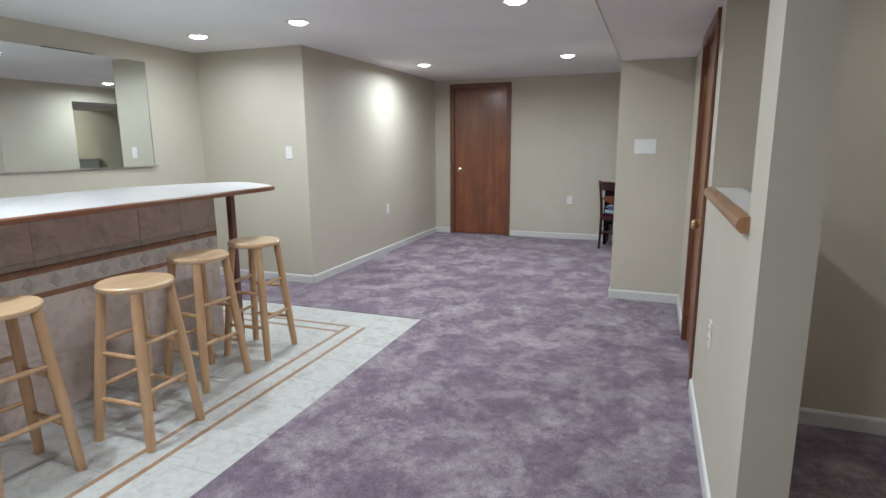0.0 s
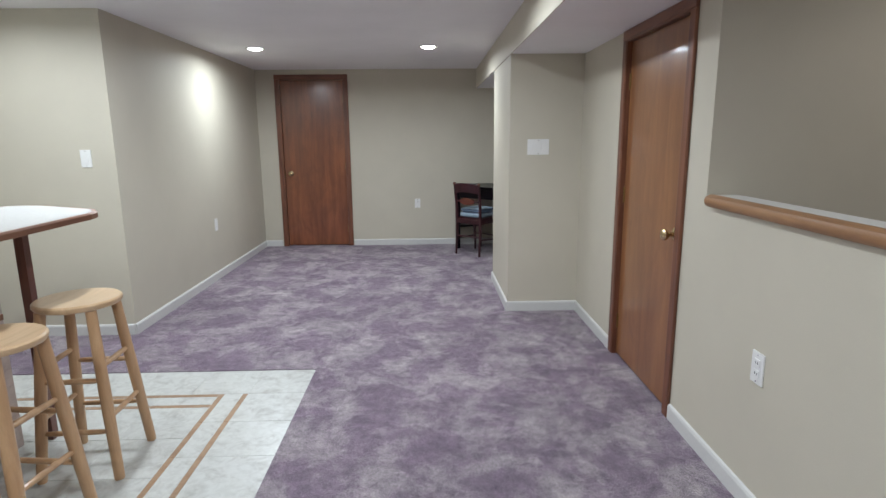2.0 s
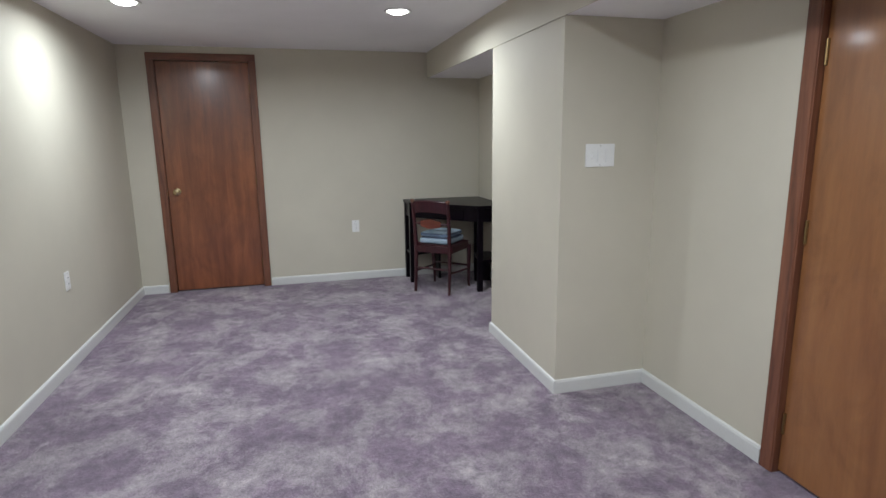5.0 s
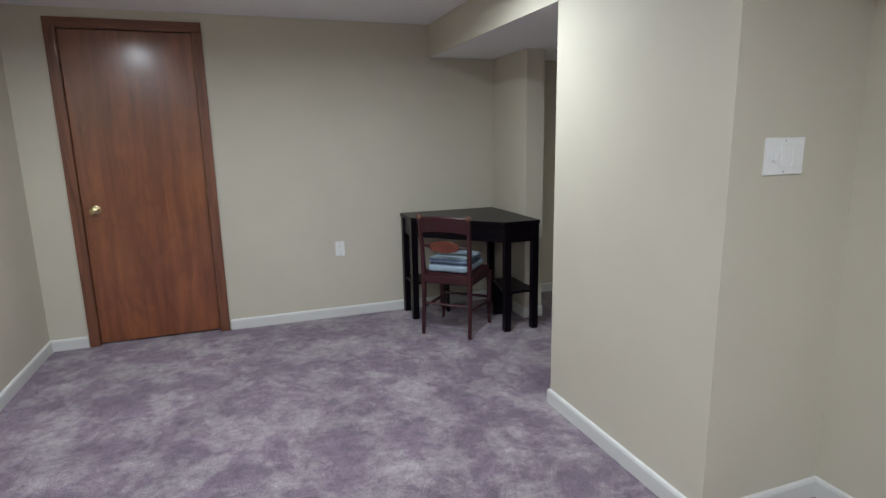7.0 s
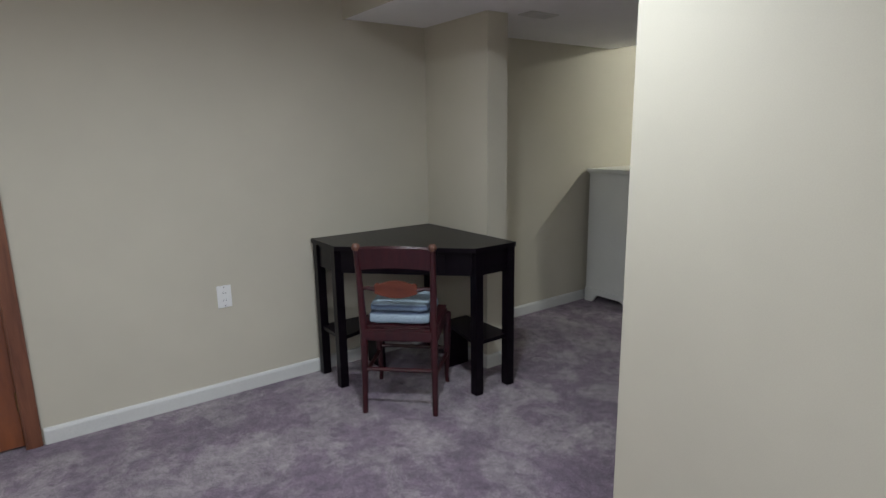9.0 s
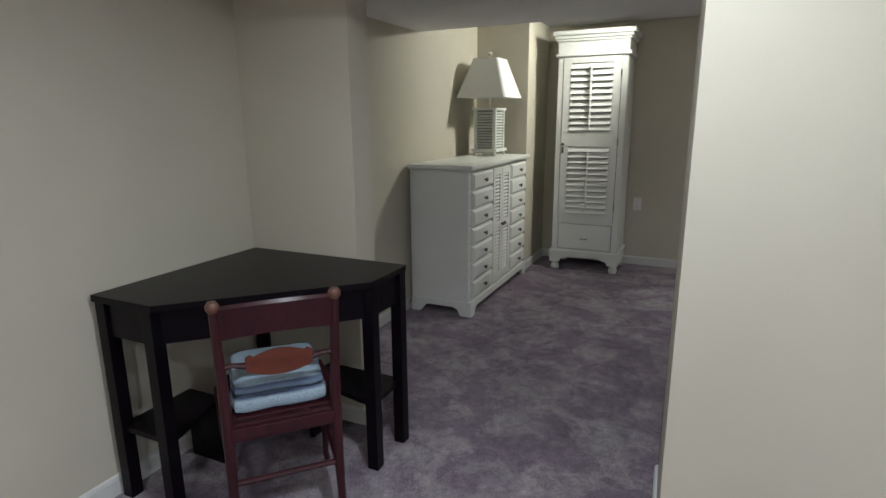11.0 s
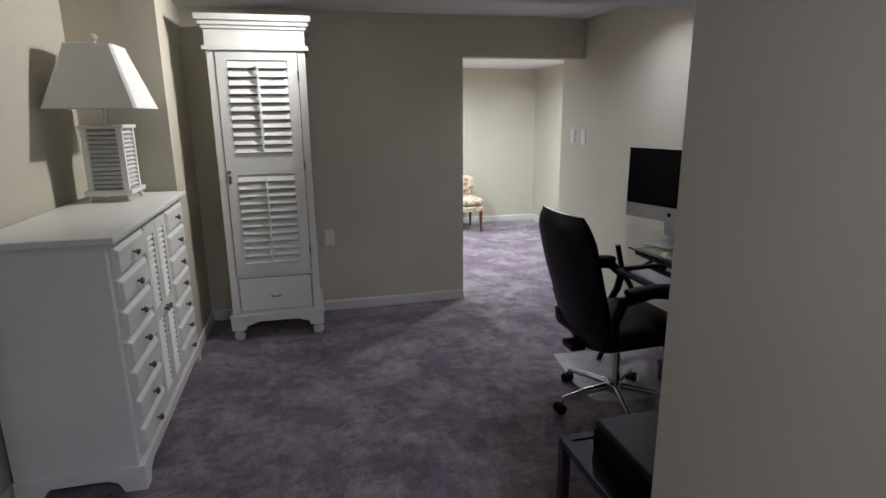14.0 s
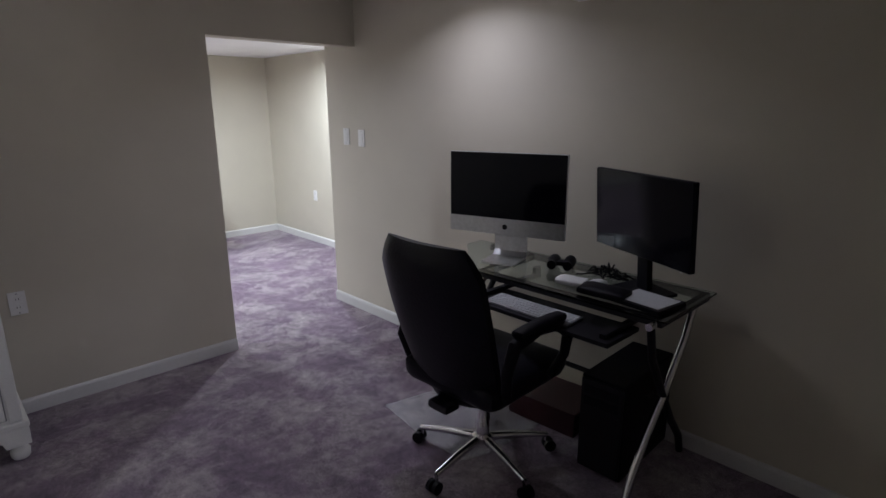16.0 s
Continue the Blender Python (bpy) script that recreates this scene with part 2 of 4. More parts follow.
# ---- walls, floors, ceilings ----
T = 0.12
WALL_LABEL = "beige painted drywall with white baseboard"
structure("wall_north", boxes((-3.07, -2.66, 7.68, 7.80, 0, CEIL), (-2.66, -1.90, 7.68, 7.80, 2.04, CEIL), (-1.90, 3.82, 7.68, 7.80, 0, CEIL)), WALL, WALL_LABEL)
structure("wall_west", boxes((-3.07, -2.95, 4.55, 7.68, 0, CEIL)), WALL, WALL_LABEL)
structure("wall_west_return", boxes((-4.26, -2.95, 4.43, 4.55, 0, CEIL)), WALL, WALL_LABEL)
structure("wall_bar", boxes((-4.26, -4.14, -2.5, 4.43, 0, CEIL)), WALL, "beige painted wall behind the bar with a mirror")
structure("wall_south", boxes((-4.26, 2.32, -2.62, -2.5, 0, CEIL)), WALL, WALL_LABEL)
structure("wall_half", boxes((0.27, 0.39, 1.79, 2.90, 0, 1.078)), WALL, "beige half wall under an oak-edged ledge")
structure("wall_half_end", boxes((0.27, 0.39, 1.56, 1.79, 0, CEIL)), WALL, "beige full-height end of the half wall")
structure("wall_hall_door", boxes((0.27, 0.39, 2.90, 3.142, 0, SOFFIT), (0.27, 0.39, 3.142, 3.924, 1.873, SOFFIT), (0.27, 0.39, 3.924, 4.21, 0, SOFFIT)), WALL, "beige wall around the amber-brown door")
structure("wall_hall_north", boxes((0.39, 2.32, 2.90, 3.02, 0, CEIL)), WALL, WALL_LABEL)
structure("wall_hall_east", boxes((2.20, 2.32, -2.5, 2.90, 0, CEIL)), WALL, WALL_LABEL)
structure("wall_pillar", slab([(0.27, 4.31), (0.35, 4.31), (0.35, 5.868), (-0.27, 5.84), (-0.27, 4.83), (0.27, 4.83)], 0, SOFFIT), WALL, "beige boxed-out wall between the two rooms")
structure("wall_office_south", boxes((0.27, 4.07, 4.21, 4.31, 0, CEIL)), WALL, WALL_LABEL)
structure("wall_stub", boxes((0.25, 0.39, 7.11, 7.68, 0, SOFFIT)), WALL, "short beige stub wall beside the corner desk")
structure("wall_corner_block", boxes((3.06, 3.82, 7.22, 7.68, 0, CEIL)), WALL, "beige boxed-out corner between dresser and armoire")
structure("wall_office_east", boxes((3.70, 3.82, 5.30, 7.22, 0, CEIL), (3.70, 3.82, 4.31, 5.30, 1.87, CEIL)), WALL, "beige wall with a wide cased-free opening under a header")
structure("wall_next_east", boxes((6.80, 6.92, 3.28, 8.12, 0, CEIL)), WALL, WALL_LABEL)
structure("wall_next_south", boxes((4.07, 6.80, 3.28, 3.40, 0, CEIL), (3.95, 4.07, 3.28, 4.21, 0, CEIL)), WALL, WALL_LABEL)
structure("wall_next_north", boxes((3.82, 6.80, 8.00, 8.12, 0, CEIL), (3.70, 3.82, 7.80, 8.12, 0, CEIL)), WALL, WALL_LABEL)
structure("ceiling", boxes((-4.26, 3.82, -2.62, 7.80, CEIL, CEIL + 0.1)), CEILING, "flat white painted ceiling with recessed lights", "ceiling")
structure("ceiling_soffit", boxes((-0.27, 0.39, 2.5, 4.21, SOFFIT, CEIL), (-0.27, 1.96, 4.31, 7.68, SOFFIT, CEIL), (-0.27, 0.27, 4.21, 4.31, SOFFIT, CEIL)), CEILING, "white boxed soffit below the ceiling", "soffit")
structure("soffit_face", boxes((-0.276, -0.27, 2.5, 7.68, SOFFIT - 0.003, CEIL)), WALL, "beige painted front of the soffit", "soffit")
structure("ceiling_next", boxes((3.82, 6.92, 3.28, 8.12, 2.03, 2.13), (3.70, 3.82, 4.21, 4.31, 2.03, 2.13), (3.82, 4.07, 4.21, 4.31, 2.16, 2.2)), CEILING, "white ceiling of the next room", "ceiling")
structure("floor", boxes((-1.56, 6.92, -2.62, 8.12, -0.05, 0), (-4.26, -1.56, 3.76, 7.80, -0.05, 0), bevel=0.0), CARPET, "mottled mauve-grey cut-pile carpet", "carpet")
structure("floor_tile_bed", boxes((-4.26, -1.56, -2.62, 3.76, -0.05, -0.006)), paint("grout", (0.53, 0.53, 0.50), 0.9, 0.1), "pale grout under white marble tiles", "floor")


def baseboard(x0, y0, x1, y1, side):
    """A board along the wall from (x0, y0) to (x1, y1); side: +1 or -1, the way it stands out from the wall line."""
    a, b = Vector((x0, y0, 0)), Vector((x1, y1, 0))
    d = (b - a).normalized()
    n = Vector((-d.y, d.x, 0)) * side
    bm = bmesh.new()
    prof = [(0.0, 0.0), (0.013, 0.0), (0.013, 0.062), (0.009, 0.072), (0.0, 0.076)]
    ends = [[bm.verts.new(p + n * u + Vector((0, 0, v))) for u, v in prof] for p in (a, b)]
    k = len(prof)
    for i in range(k):
        bm.faces.new((ends[0][i], ends[0][(i + 1) % k], ends[1][(i + 1) % k], ends[1][i]))
    bm.faces.new(ends[0])
    bm.faces.new(ends[1][::-1])
    return structure("baseboard", bm, WHITE, "white painted wooden baseboard", "baseboard")


for run in [(-2.95, 7.68, -2.73, 7.68, -1), (-1.83, 7.68, 0.25, 7.68, -1), (0.39, 7.68, 3.06, 7.68, -1), (-2.95, 4.43, -2.95, 7.667, -1),
            (-4.14, 4.43, -2.95, 4.43, -1), (0.27, 1.56, 0.27, 3.085, 1), (0.27, 3.985, 0.27, 4.83, 1), (0.27, 4.83, -0.27, 4.83, 1),
            (-0.27, 4.817, -0.27, 5.84, 1), (-0.283, 5.8395, 0.35, 5.868, 1), (0.35, 4.323, 0.35, 5.868, -1), (0.35, 4.31, 4.07, 4.31, 1),
            (3.70, 5.30, 3.70, 7.22, 1), (3.06, 7.22, 3.70, 7.22, -1), (3.06, 7.21, 3.06, 7.667, 1), (0.25, 7.11, 0.25, 7.667, 1),
            (0.24, 7.11, 0.39, 7.11, -1), (0.39, 7.11, 0.39, 7.667, -1), (0.39, 2.90, 2.20, 2.90, -1), (6.80, 3.40, 6.80, 8.0, 1),
            (4.07, 3.40, 6.787, 3.40, 1), (2.20, -2.5, 2.20, 2.887, 1)]:
    baseboard(*run)


# ---- doors ----
def knob(parent, m, mat):
    """Rose, neck and ball, standing out along local z of m."""
    k = part("door_handle", lathe([(0.0001, 0), (0.032, 0), (0.032, 0.006), (0.026, 0.010), (0.012, 0.014), (0.011, 0.032), (0.020, 0.038), (0.027, 0.048),
                                   (0.028, 0.058), (0.022, 0.067), (0.010, 0.071), (0.0001, 0.071)], 24, m), mat, parent, "polished brass door knob", True)
    return k


def door(name, m, width, height, face, leaf_mat, knob_x, hinge_x, label, knob_z=0.90):
    """A closed flush door in local x (across) and z (up); the room is on local -y. width, height: of the leaf."""
    d = tagged(new(name), label, "door", kind="structure")
    d.matrix_basis = m
    w = width / 2
    leaf = part("leaf", boxes((-w + 0.003, w - 0.003, face, face + 0.035, 0.012, height - 0.003), bevel=0.002), leaf_mat, d)
    c = 0.062
    for x0, x1 in ((-w - c, -w - 0.006), (w + 0.006, w + c)):
        bm = bmesh.new()
        add_box(bm, x0, x1, -0.016, 0.0, 0.0, height + 0.006)
        soften(bm, 0.005)
        part("casing", bm, TRIM_WOOD, d, "dark stained oak casing")
    part("casing", boxes((-w - c, w + c, -0.017, 0.0, height + 0.006, height + c), bevel=0.005), CASE_TOP, d, "dark stained oak head casing")
    for x0, x1 in ((-w - 0.006, -w), (w, w + 0.006)):
        part("jamb", boxes((x0, x1, -0.012, 0.115, 0.0, height)), TRIM_WOOD, d)
    part("jamb", boxes((-w - 0.006, w + 0.006, -0.012, 0.115, height, height + 0.006)), TRIM_WOOD, d)
    part("door_stop", boxes((-w, w, face + 0.037, face + 0.060, 0.0, height)), SLOT, d)
    knob(d, pose(knob_x, face, knob_z, 90, 0, 0), BRASS)
    s = 1 if knob_x > 0 else -1
    part("strike_plate", boxes((s * w - 0.002, s * w + 0.002, face - 0.006, face + 0.02, knob_z - 0.035, knob_z + 0.035)), BRASS, d)
    for z in (0.22, 1.0, height - 0.22):
        part("hinge", tube([(hinge_x, face - 0.004, z - 0.045), (hinge_x, face - 0.004, z + 0.045)], 0.006, 8), BRASS_DULL, d)
    return d


CASE_TOP = wood("dark_oak_head_casing", (0.105, 0.038, 0.022), (0.27, 0.105, 0.055), 0.42, (0.8, 10, 10), 3.2, 0.2)
BRASS_DULL = metal("aged_brass", (0.30, 0.20, 0.09), 0.4)
door("door_1", pose(-2.28, 7.68, 0), 0.76, 2.04, 0.014, DOOR_WOOD, -0.302, 0.378, "closed red-brown wood veneer door with brass knob", 0.918)
door("door_2", pose(0.27, 3.533, 0, 0, 0, -90), 0.768, 1.865, 0.016, DOOR2_WOOD, 0.338, -0.375, "closed amber-brown wood veneer door with brass knob", 0.882)

# ---- ledge of the half wall ----
ledge = thing("wall_ledge", pose(0.27, 2.33, 1.078), "white ledge board with a rounded oak nosing on the half wall", "ledge")
part("board", boxes((0.0, 0.125, -0.535, 0.565, 0.0, 0.022), bevel=0.002), WHITE, ledge, "white painted ledge top")
bm = bmesh.new()
prof = [(0.0, -0.016), (-0.020, -0.020), (-0.032, -0.010), (-0.036, 0.006), (-0.030, 0.020), (-0.014, 0.028), (0.004, 0.028), (0.004, 0.0221), (0.0, 0.0221)]
ends = [[bm.verts.new((u, y, v)) for u, v in prof] for y in (-0.575, 0.52)]
for i in range(len(prof)):
    j = (i + 1) % len(prof)
    bm.faces.new((ends[0][i], ends[0][j], ends[1][j], ends[1][i]))
bm.faces.new(ends[0])
bm.faces.new(ends[1][::-1])
part("nosing", bm, LEDGE_WOOD, ledge, "rounded oak nosing", True)


# ---- plates ----
def plate(m, kind, gangs=1):
    """Switch or outlet plate; local x across, z up, the room on local -y."""
    w = 0.070 + 0.046 * (gangs - 1)
    if kind == "outlet":
        p = thing("wall_outlet", m, "white plastic duplex outlet plate on the wall", "outlet", "wall outlets")
    else:
        p = thing("light_switch", m, f"white plastic {'three-gang ' if gangs > 1 else ''}light switch plate on the wall", "light switch", "light switches")
    part("cover", boxes((-w / 2, w / 2, -0.006, 0.0, -0.0575, 0.0575), bevel=0.003), PLASTIC, p)
    for g in range(gangs):
        x = (g - (gangs - 1) / 2) * 0.046
        if kind == "outlet":
            for z in (-0.020, 0.020):
                part("socket", boxes((x - 0.016, x + 0.016, -0.0085, -0.006, z - 0.014, z + 0.014), bevel=0.001), PLASTIC, p)
                for dx in (-0.006, 0.006):
                    part("slot", boxes((x + dx - 0.001, x + dx + 0.001, -0.0092, -0.0085, z - 0.004, z + 0.005)), SLOT, p)
        elif gangs > 1 and g == 0:
            part("rocker", boxes((x - 0.005, x + 0.005, -0.016, -0.006, -0.012, 0.010), bevel=0.001), PLASTIC, p, "small toggle")
        else:
            part("rocker", boxes((x - 0.016, x + 0.016, -0.0095, -0.006, -0.033, 0.033), bevel=0.0015), PLASTIC, p)
    for z in (-0.048, 0.048):
        part("screw", lathe([(0.0001, 0), (0.003, 0), (0.003, 0.001), (0.0001, 0.001)], 8, pose(0, -0.006, z, 90)), CHROME, p)
    return p


plate(pose(-3.14, 4.43, 1.225), "switch")
plate(pose(-0.057, 4.83, 1.267), "switch", 3)
plate(pose(3.84, 4.31, 1.275, 0, 0, 180), "switch")
plate(pose(3.66, 4.31, 1.27, 0, 0, 180), "switch")
plate(pose(-1.015, 7.68, 0.53), "outlet")
plate(pose(-2.95, 6.06, 0.53, 0, 0, 90), "outlet")
plate(pose(0.27, 2.435, 0.537, 0, 0, -90), "outlet")
plate(pose(1.07, 2.90, 0.53), "outlet")
plate(pose(3.70, 6.34, 0.57, 0, 0, -90), "outlet")
plate(pose(5.85, 3.40, 0.53, 0, 0, 180), "outlet")

# ---- recessed lights ----
LENS = glowing("lamp_lens", (1.0, 1.0, 0.96), 14.0)


def recessed_light(x, y, z):
    r = thing("recessed_light", pose(x, y, z), "round white recessed ceiling light, switched on", "ceiling light", "recessed ceiling lights")
    part("trim", lathe([(0.066, 0.0), (0.088, 0.0), (0.090, -0.003), (0.084, -0.007), (0.068, -0.005), (0.066, -0.001)], 32, None, False), WHITE, r, "", True)
    part("lens", lathe([(0.0001, -0.022), (0.020, -0.021), (0.040, -0.017), (0.056, -0.010), (0.066, -0.002), (0.066, 0.0)], 32, None, False), LENS, r, "glowing frosted lens")


for lx, ly in MAIN_LAMPS + [DESK_LAMP, CORNER_LAMP, (1.25, 2.20)]:
    recessed_light(lx, ly, CEIL)
for lx, ly in NEXT_LAMPS:
    recessed_light(lx, ly, 2.03)

vent = thing("ceiling_vent", pose(0.55, 7.05, SOFFIT), "small white slotted register in the soffit", "vent")
part("frame", boxes((-0.10, 0.10, -0.006 - 0.05, 0.05, -0.006, 0.0), bevel=0.002), WHITE, vent)
for k in range(4):
    part("slat", boxes((-0.085, 0.085, -0.036 + k * 0.022, -0.028 + k * 0.022, -0.010, -0.006)), WHITE, vent)

# ---- mirror ----
m_mirror, nt_m, b_m = material("mirror_silver")
b_m.inputs["Base Color"].default_value = (0.80, 0.84, 0.83, 1)
b_m.inputs["Metallic"].default_value, b_m.inputs["Roughness"].default_value = 1.0, 0.015
mirror = thing("wall_mirror", pose(-4.14, 2.4, 1.56, 0, 0, -0.8), "large frameless wall mirror with a thin metal channel", "mirror")
part("glass", boxes((-0.03, 0.007, -1.48, 1.41, -0.43, 0.44)), m_mirror, mirror)
part("channel", boxes((0.0, 0.012, -1.48, 1.45, -0.440, -0.430)), CHROME, mirror, "thin chrome bottom channel")
part("channel", boxes((0.0, 0.012, 0.55, 0.95, 0.440, 0.446)), SLOT, mirror, "dark upper clip strip")
part("edge_strip", boxes((0.0, 0.010, 1.41, 1.414, -0.43, 0.44)), CHROME, mirror)

# ---- bar ----
BAR_TILE = marble_tile("beige_bar_tile", (0.58, 0.475, 0.42), (0.38, 0.29, 0.255), 0.35, 5)
BAND_TILE = wood("brown_liner_tile", (0.22, 0.10, 0.055), (0.36, 0.19, 0.11), 0.4, (3, 3, 3), 5, 0.2, 1)
DIAMOND = marble_tile("grey_brown_diamond", (0.40, 0.34, 0.31), (0.30, 0.25, 0.225), 0.35, 9)
LIGHT_TILE = marble_tile("cream_decor_tile", (0.48, 0.42, 0.37), (0.37, 0.31, 0.275), 0.3, 9)
GROUT = paint("bar_grout", (0.50, 0.41, 0.36), 0.9, 0.1)
LAMINATE = paint("white_laminate", (0.66, 0.67, 0.67), 0.22, 0.02, 60, 0.02)
POST_WOOD = wood("dark_post_wood", (0.10, 0.035, 0.025), (0.21, 0.082, 0.055), 0.4, (9, 9, 0.7), 3)
EDGE_WOOD = wood("counter_edge_oak", (0.155, 0.062, 0.034), (0.28, 0.125, 0.068), 0.35, (9, 0.7, 9), 3)
BAR_Y0, BAR_Y1, BAR_X = -1.4, 2.98, -2.72
bar = thing("bar_counter", pose(BAR_X, 0, -0.004), "home bar base faced with beige marble tile and brown bands", "bar")
part("body", boxes((-0.42, -0.0025, BAR_Y0, BAR_Y1, 0, 1.009)), GROUT, bar)
part("post", boxes((0.068, 0.108, 3.012, 3.052, 0, 1.010), bevel=0.004), POST_WOOD, bar, "dark square wooden post under the overhang")

top = thing("bar_countertop", pose(0, 0, 0.986), "white laminate bar top with a brown oak edge", "countertop")
outline = [(-2.36, BAR_Y0), (-2.36, 3.06), (-2.375, 3.13), (-2.42, 3.20), (-2.75, 3.37), (-2.83, 3.385), (-2.92, 3.36), (-3.26, 2.80), (-3.26, BAR_Y0)]
part("surface", slab(outline, 0.020, 0.048, 0.002), LAMINATE, top)


def offset_outline(pts, d):
    c = sum((Vector(p) for p in pts), Vector((0, 0))) / len(pts)
    out = []
    for i, p in enumerate(pts):
        a, b = Vector(pts[i - 1]), Vector(pts[(i + 1) % len(pts)])
        p = Vector(p)
        n1, n2 = (p - a).normalized(), (b - p).normalized()
        n = Vector((n1.y + n2.y, -n1.x - n2.x)).normalized()
        if n.dot(p - c) < 0:
            n = -n
        out.append(tuple(p + n * d))
    return out


outer = offset_outline(outline, 0.022)
bm = bmesh.new()
rows_e = [[bm.verts.new((x, y, z)) for x, y in pts] for pts, z in ((outline, 0.020), (outer, 0.020), (outer, 0.041), (offset_outline(outline, 0.016), 0.0475), (outline, 0.0475))]
for u, w in zip(rows_e, rows_e[1:]):
    for i in range(len(outline)):
        bm.faces.new((u[i], u[(i + 1) % len(outline)], w[(i + 1) % len(outline)], w[i]))
part("edge", bm, EDGE_WOOD, top, "rounded brown oak edge")


def piece_mesh(name, bm, mat):
    me = bpy.data.meshes.new(name)
    bmesh.ops.recalc_face_normals(bm, faces=bm.faces)
    bm.to_mesh(me)
    bm.free()
    me.materials.append(mat)
    return me


def place_piece(name, me, parent, m):
    ob = new(name, me)
    ob.parent = parent
    ob.matrix_basis = m
    return ob


def bevelled_tile(w, h, t, mat, axis="x", c=0.002):
    """A flat tile with chamfered rim; face towards +x (a wall tile) or +z (a floor tile); centred."""
    bm = bmesh.new()
    def v(a, b, d):
        return bm.verts.new((d, a, b) if axis == "x" else (a, b, d))
    lo = [v(a * w / 2, b * h / 2, 0) for a, b in ((-1, -1), (1, -1), (1, 1), (-1, 1))]
    mi = [v(a * w / 2, b * h / 2, t - c) for a, b in ((-1, -1), (1, -1), (1, 1), (-1, 1))]
    hi = [v(a * (w / 2 - c), b * (h / 2 - c), t) for a, b in ((-1, -1), (1, -1), (1, 1), (-1, 1))]
    for u, w2 in ((lo, mi), (mi, hi)):
        for i in range(4):
            bm.faces.new((u[i], u[(i + 1) % 4], w2[(i + 1) % 4], w2[i]))
    bm.faces.new(hi)
    return piece_mesh("tile", bm, mat)


# ---- bar stools ----
def bar_stool(m):
    s = thing("bar_stool", m, "backless pale birch bar stool with round seat", "stool", "stools along the bar")
    part("seat", lathe([(0.0001, 0.692), (0.138, 0.692), (0.153, 0.697), (0.159, 0.707), (0.158, 0.717), (0.151, 0.723), (0.118, 0.723), (0.055, 0.718), (0.0001, 0.717)], 40), SEAT_WOOD, s, "round dished birch seat", True)
    def at(sx, sy, z):
        k = 0.150 - 0.055 * z / 0.692
        return Vector((sx * k, sy * k, z))
    for sx in (-1, 1):
        for sy in (-1, 1):
            part("leg", tube([at(sx, sy, 0), at(sx, sy, 0.02), at(sx, sy, 0.35), at(sx, sy, 0.6925)], [0.019, 0.0205, 0.023, 0.0205], 12), STOOL_WOOD, s, "", True)
    for z, sides in ((0.20, "x"), (0.255, "y"), (0.41, "x"), (0.465, "y")):
        for sgn in (-1, 1):
            a, b = (at(-1, sgn, z), at(1, sgn, z)) if sides == "x" else (at(sgn, -1, z), at(sgn, 1, z))
            c = (a + b) / 2
            part("rung", tube([a, a * 0.7 + c * 0.3, c, b * 0.7 + c * 0.3, b], [0.008, 0.0105, 0.0115, 0.0105, 0.008], 10), STOOL_WOOD, s, "", True)
    return s


stool = bar_stool(pose(-2.125, 1.815, -0.004, 0, 0, 2))
copy_thing(stool, pose(-2.295, 1.335, -0.004, 0, 0, -6))
copy_thing(stool, pose(-2.305, 2.377, -0.004, 0, 0, -6))
copy_thing(stool, pose(-2.305, 2.843, -0.004, 0, 0, 3))

# ---- corner desk and its chair ----
ESPRESSO = wood("espresso_stain", (0.003, 0.002, 0.004), (0.007, 0.004, 0.007), 0.30, (0.8, 8, 8), 3, 0.06)
MAHOGANY = wood("dark_mahogany", (0.024, 0.003, 0.007), (0.056, 0.008, 0.011), 0.38, (9, 9, 0.8), 3, 0.15)
ESPRESSO.node_tree.nodes["Principled BSDF"].inputs["Specular IOR Level"].default_value = 0.12
ORANGE_WOOD = wood("worn_mahogany_splat", (0.095, 0.020, 0.011), (0.21, 0.055, 0.025), 0.35, (0.9, 7, 7), 3, 0.3)
WORN_TIP = wood("worn_finial", (0.09, 0.032, 0.022), (0.20, 0.095, 0.06), 0.35, (6, 6, 6), 4, 0.2)
desk = thing("corner_desk", pose(0, 0, 0), "dark espresso wooden corner desk with open side shelves", "desk")
dout = [(-0.545, 7.655), (0.235, 7.655), (0.235, 6.865), (0.215, 6.86), (-0.035, 6.86), (-0.545, 7.36)]
part("top", slab(dout, 0.752, 0.776, 0.003), ESPRESSO, desk, "glossy espresso desk top")
LEGS = [(-0.515, 7.625), (-0.515, 7.40), (-0.005, 6.89), (0.205, 6.89), (0.205, 7.625)]
for x, y in LEGS:
    part("leg", boxes((x - 0.023, x + 0.023, y - 0.023, y + 0.023, 0, 0.752), bevel=0.002), ESPRESSO, desk)
part("apron", boxes((-0.527, -0.507, 7.423, 7.602, 0.63, 0.752)), ESPRESSO, desk)
part("apron", boxes((0.018, 0.182, 6.880, 6.900, 0.63, 0.752)), ESPRESSO, desk)
bm = bmesh.new()
add_box(bm, -0.335, 0.335, -0.010, 0.010, 0.63, 0.752, pose(-0.26, 7.145, 0, 0, 0, -45))
part("apron", bm, ESPRESSO, desk, "angled front rail with a drawer")
bm = bmesh.new()
add_box(bm, -0.20, 0.20, -0.016, -0.0105, 0.645, 0.735, pose(-0.26, 7.145, 0, 0, 0, -45))
soften(bm, 0.002)
part("drawer_front", bm, ESPRESSO, desk)
part("back_rail", boxes((-0.49, 0.18, 7.632, 7.65, 0.60, 0.752)), ESPRESSO, desk)
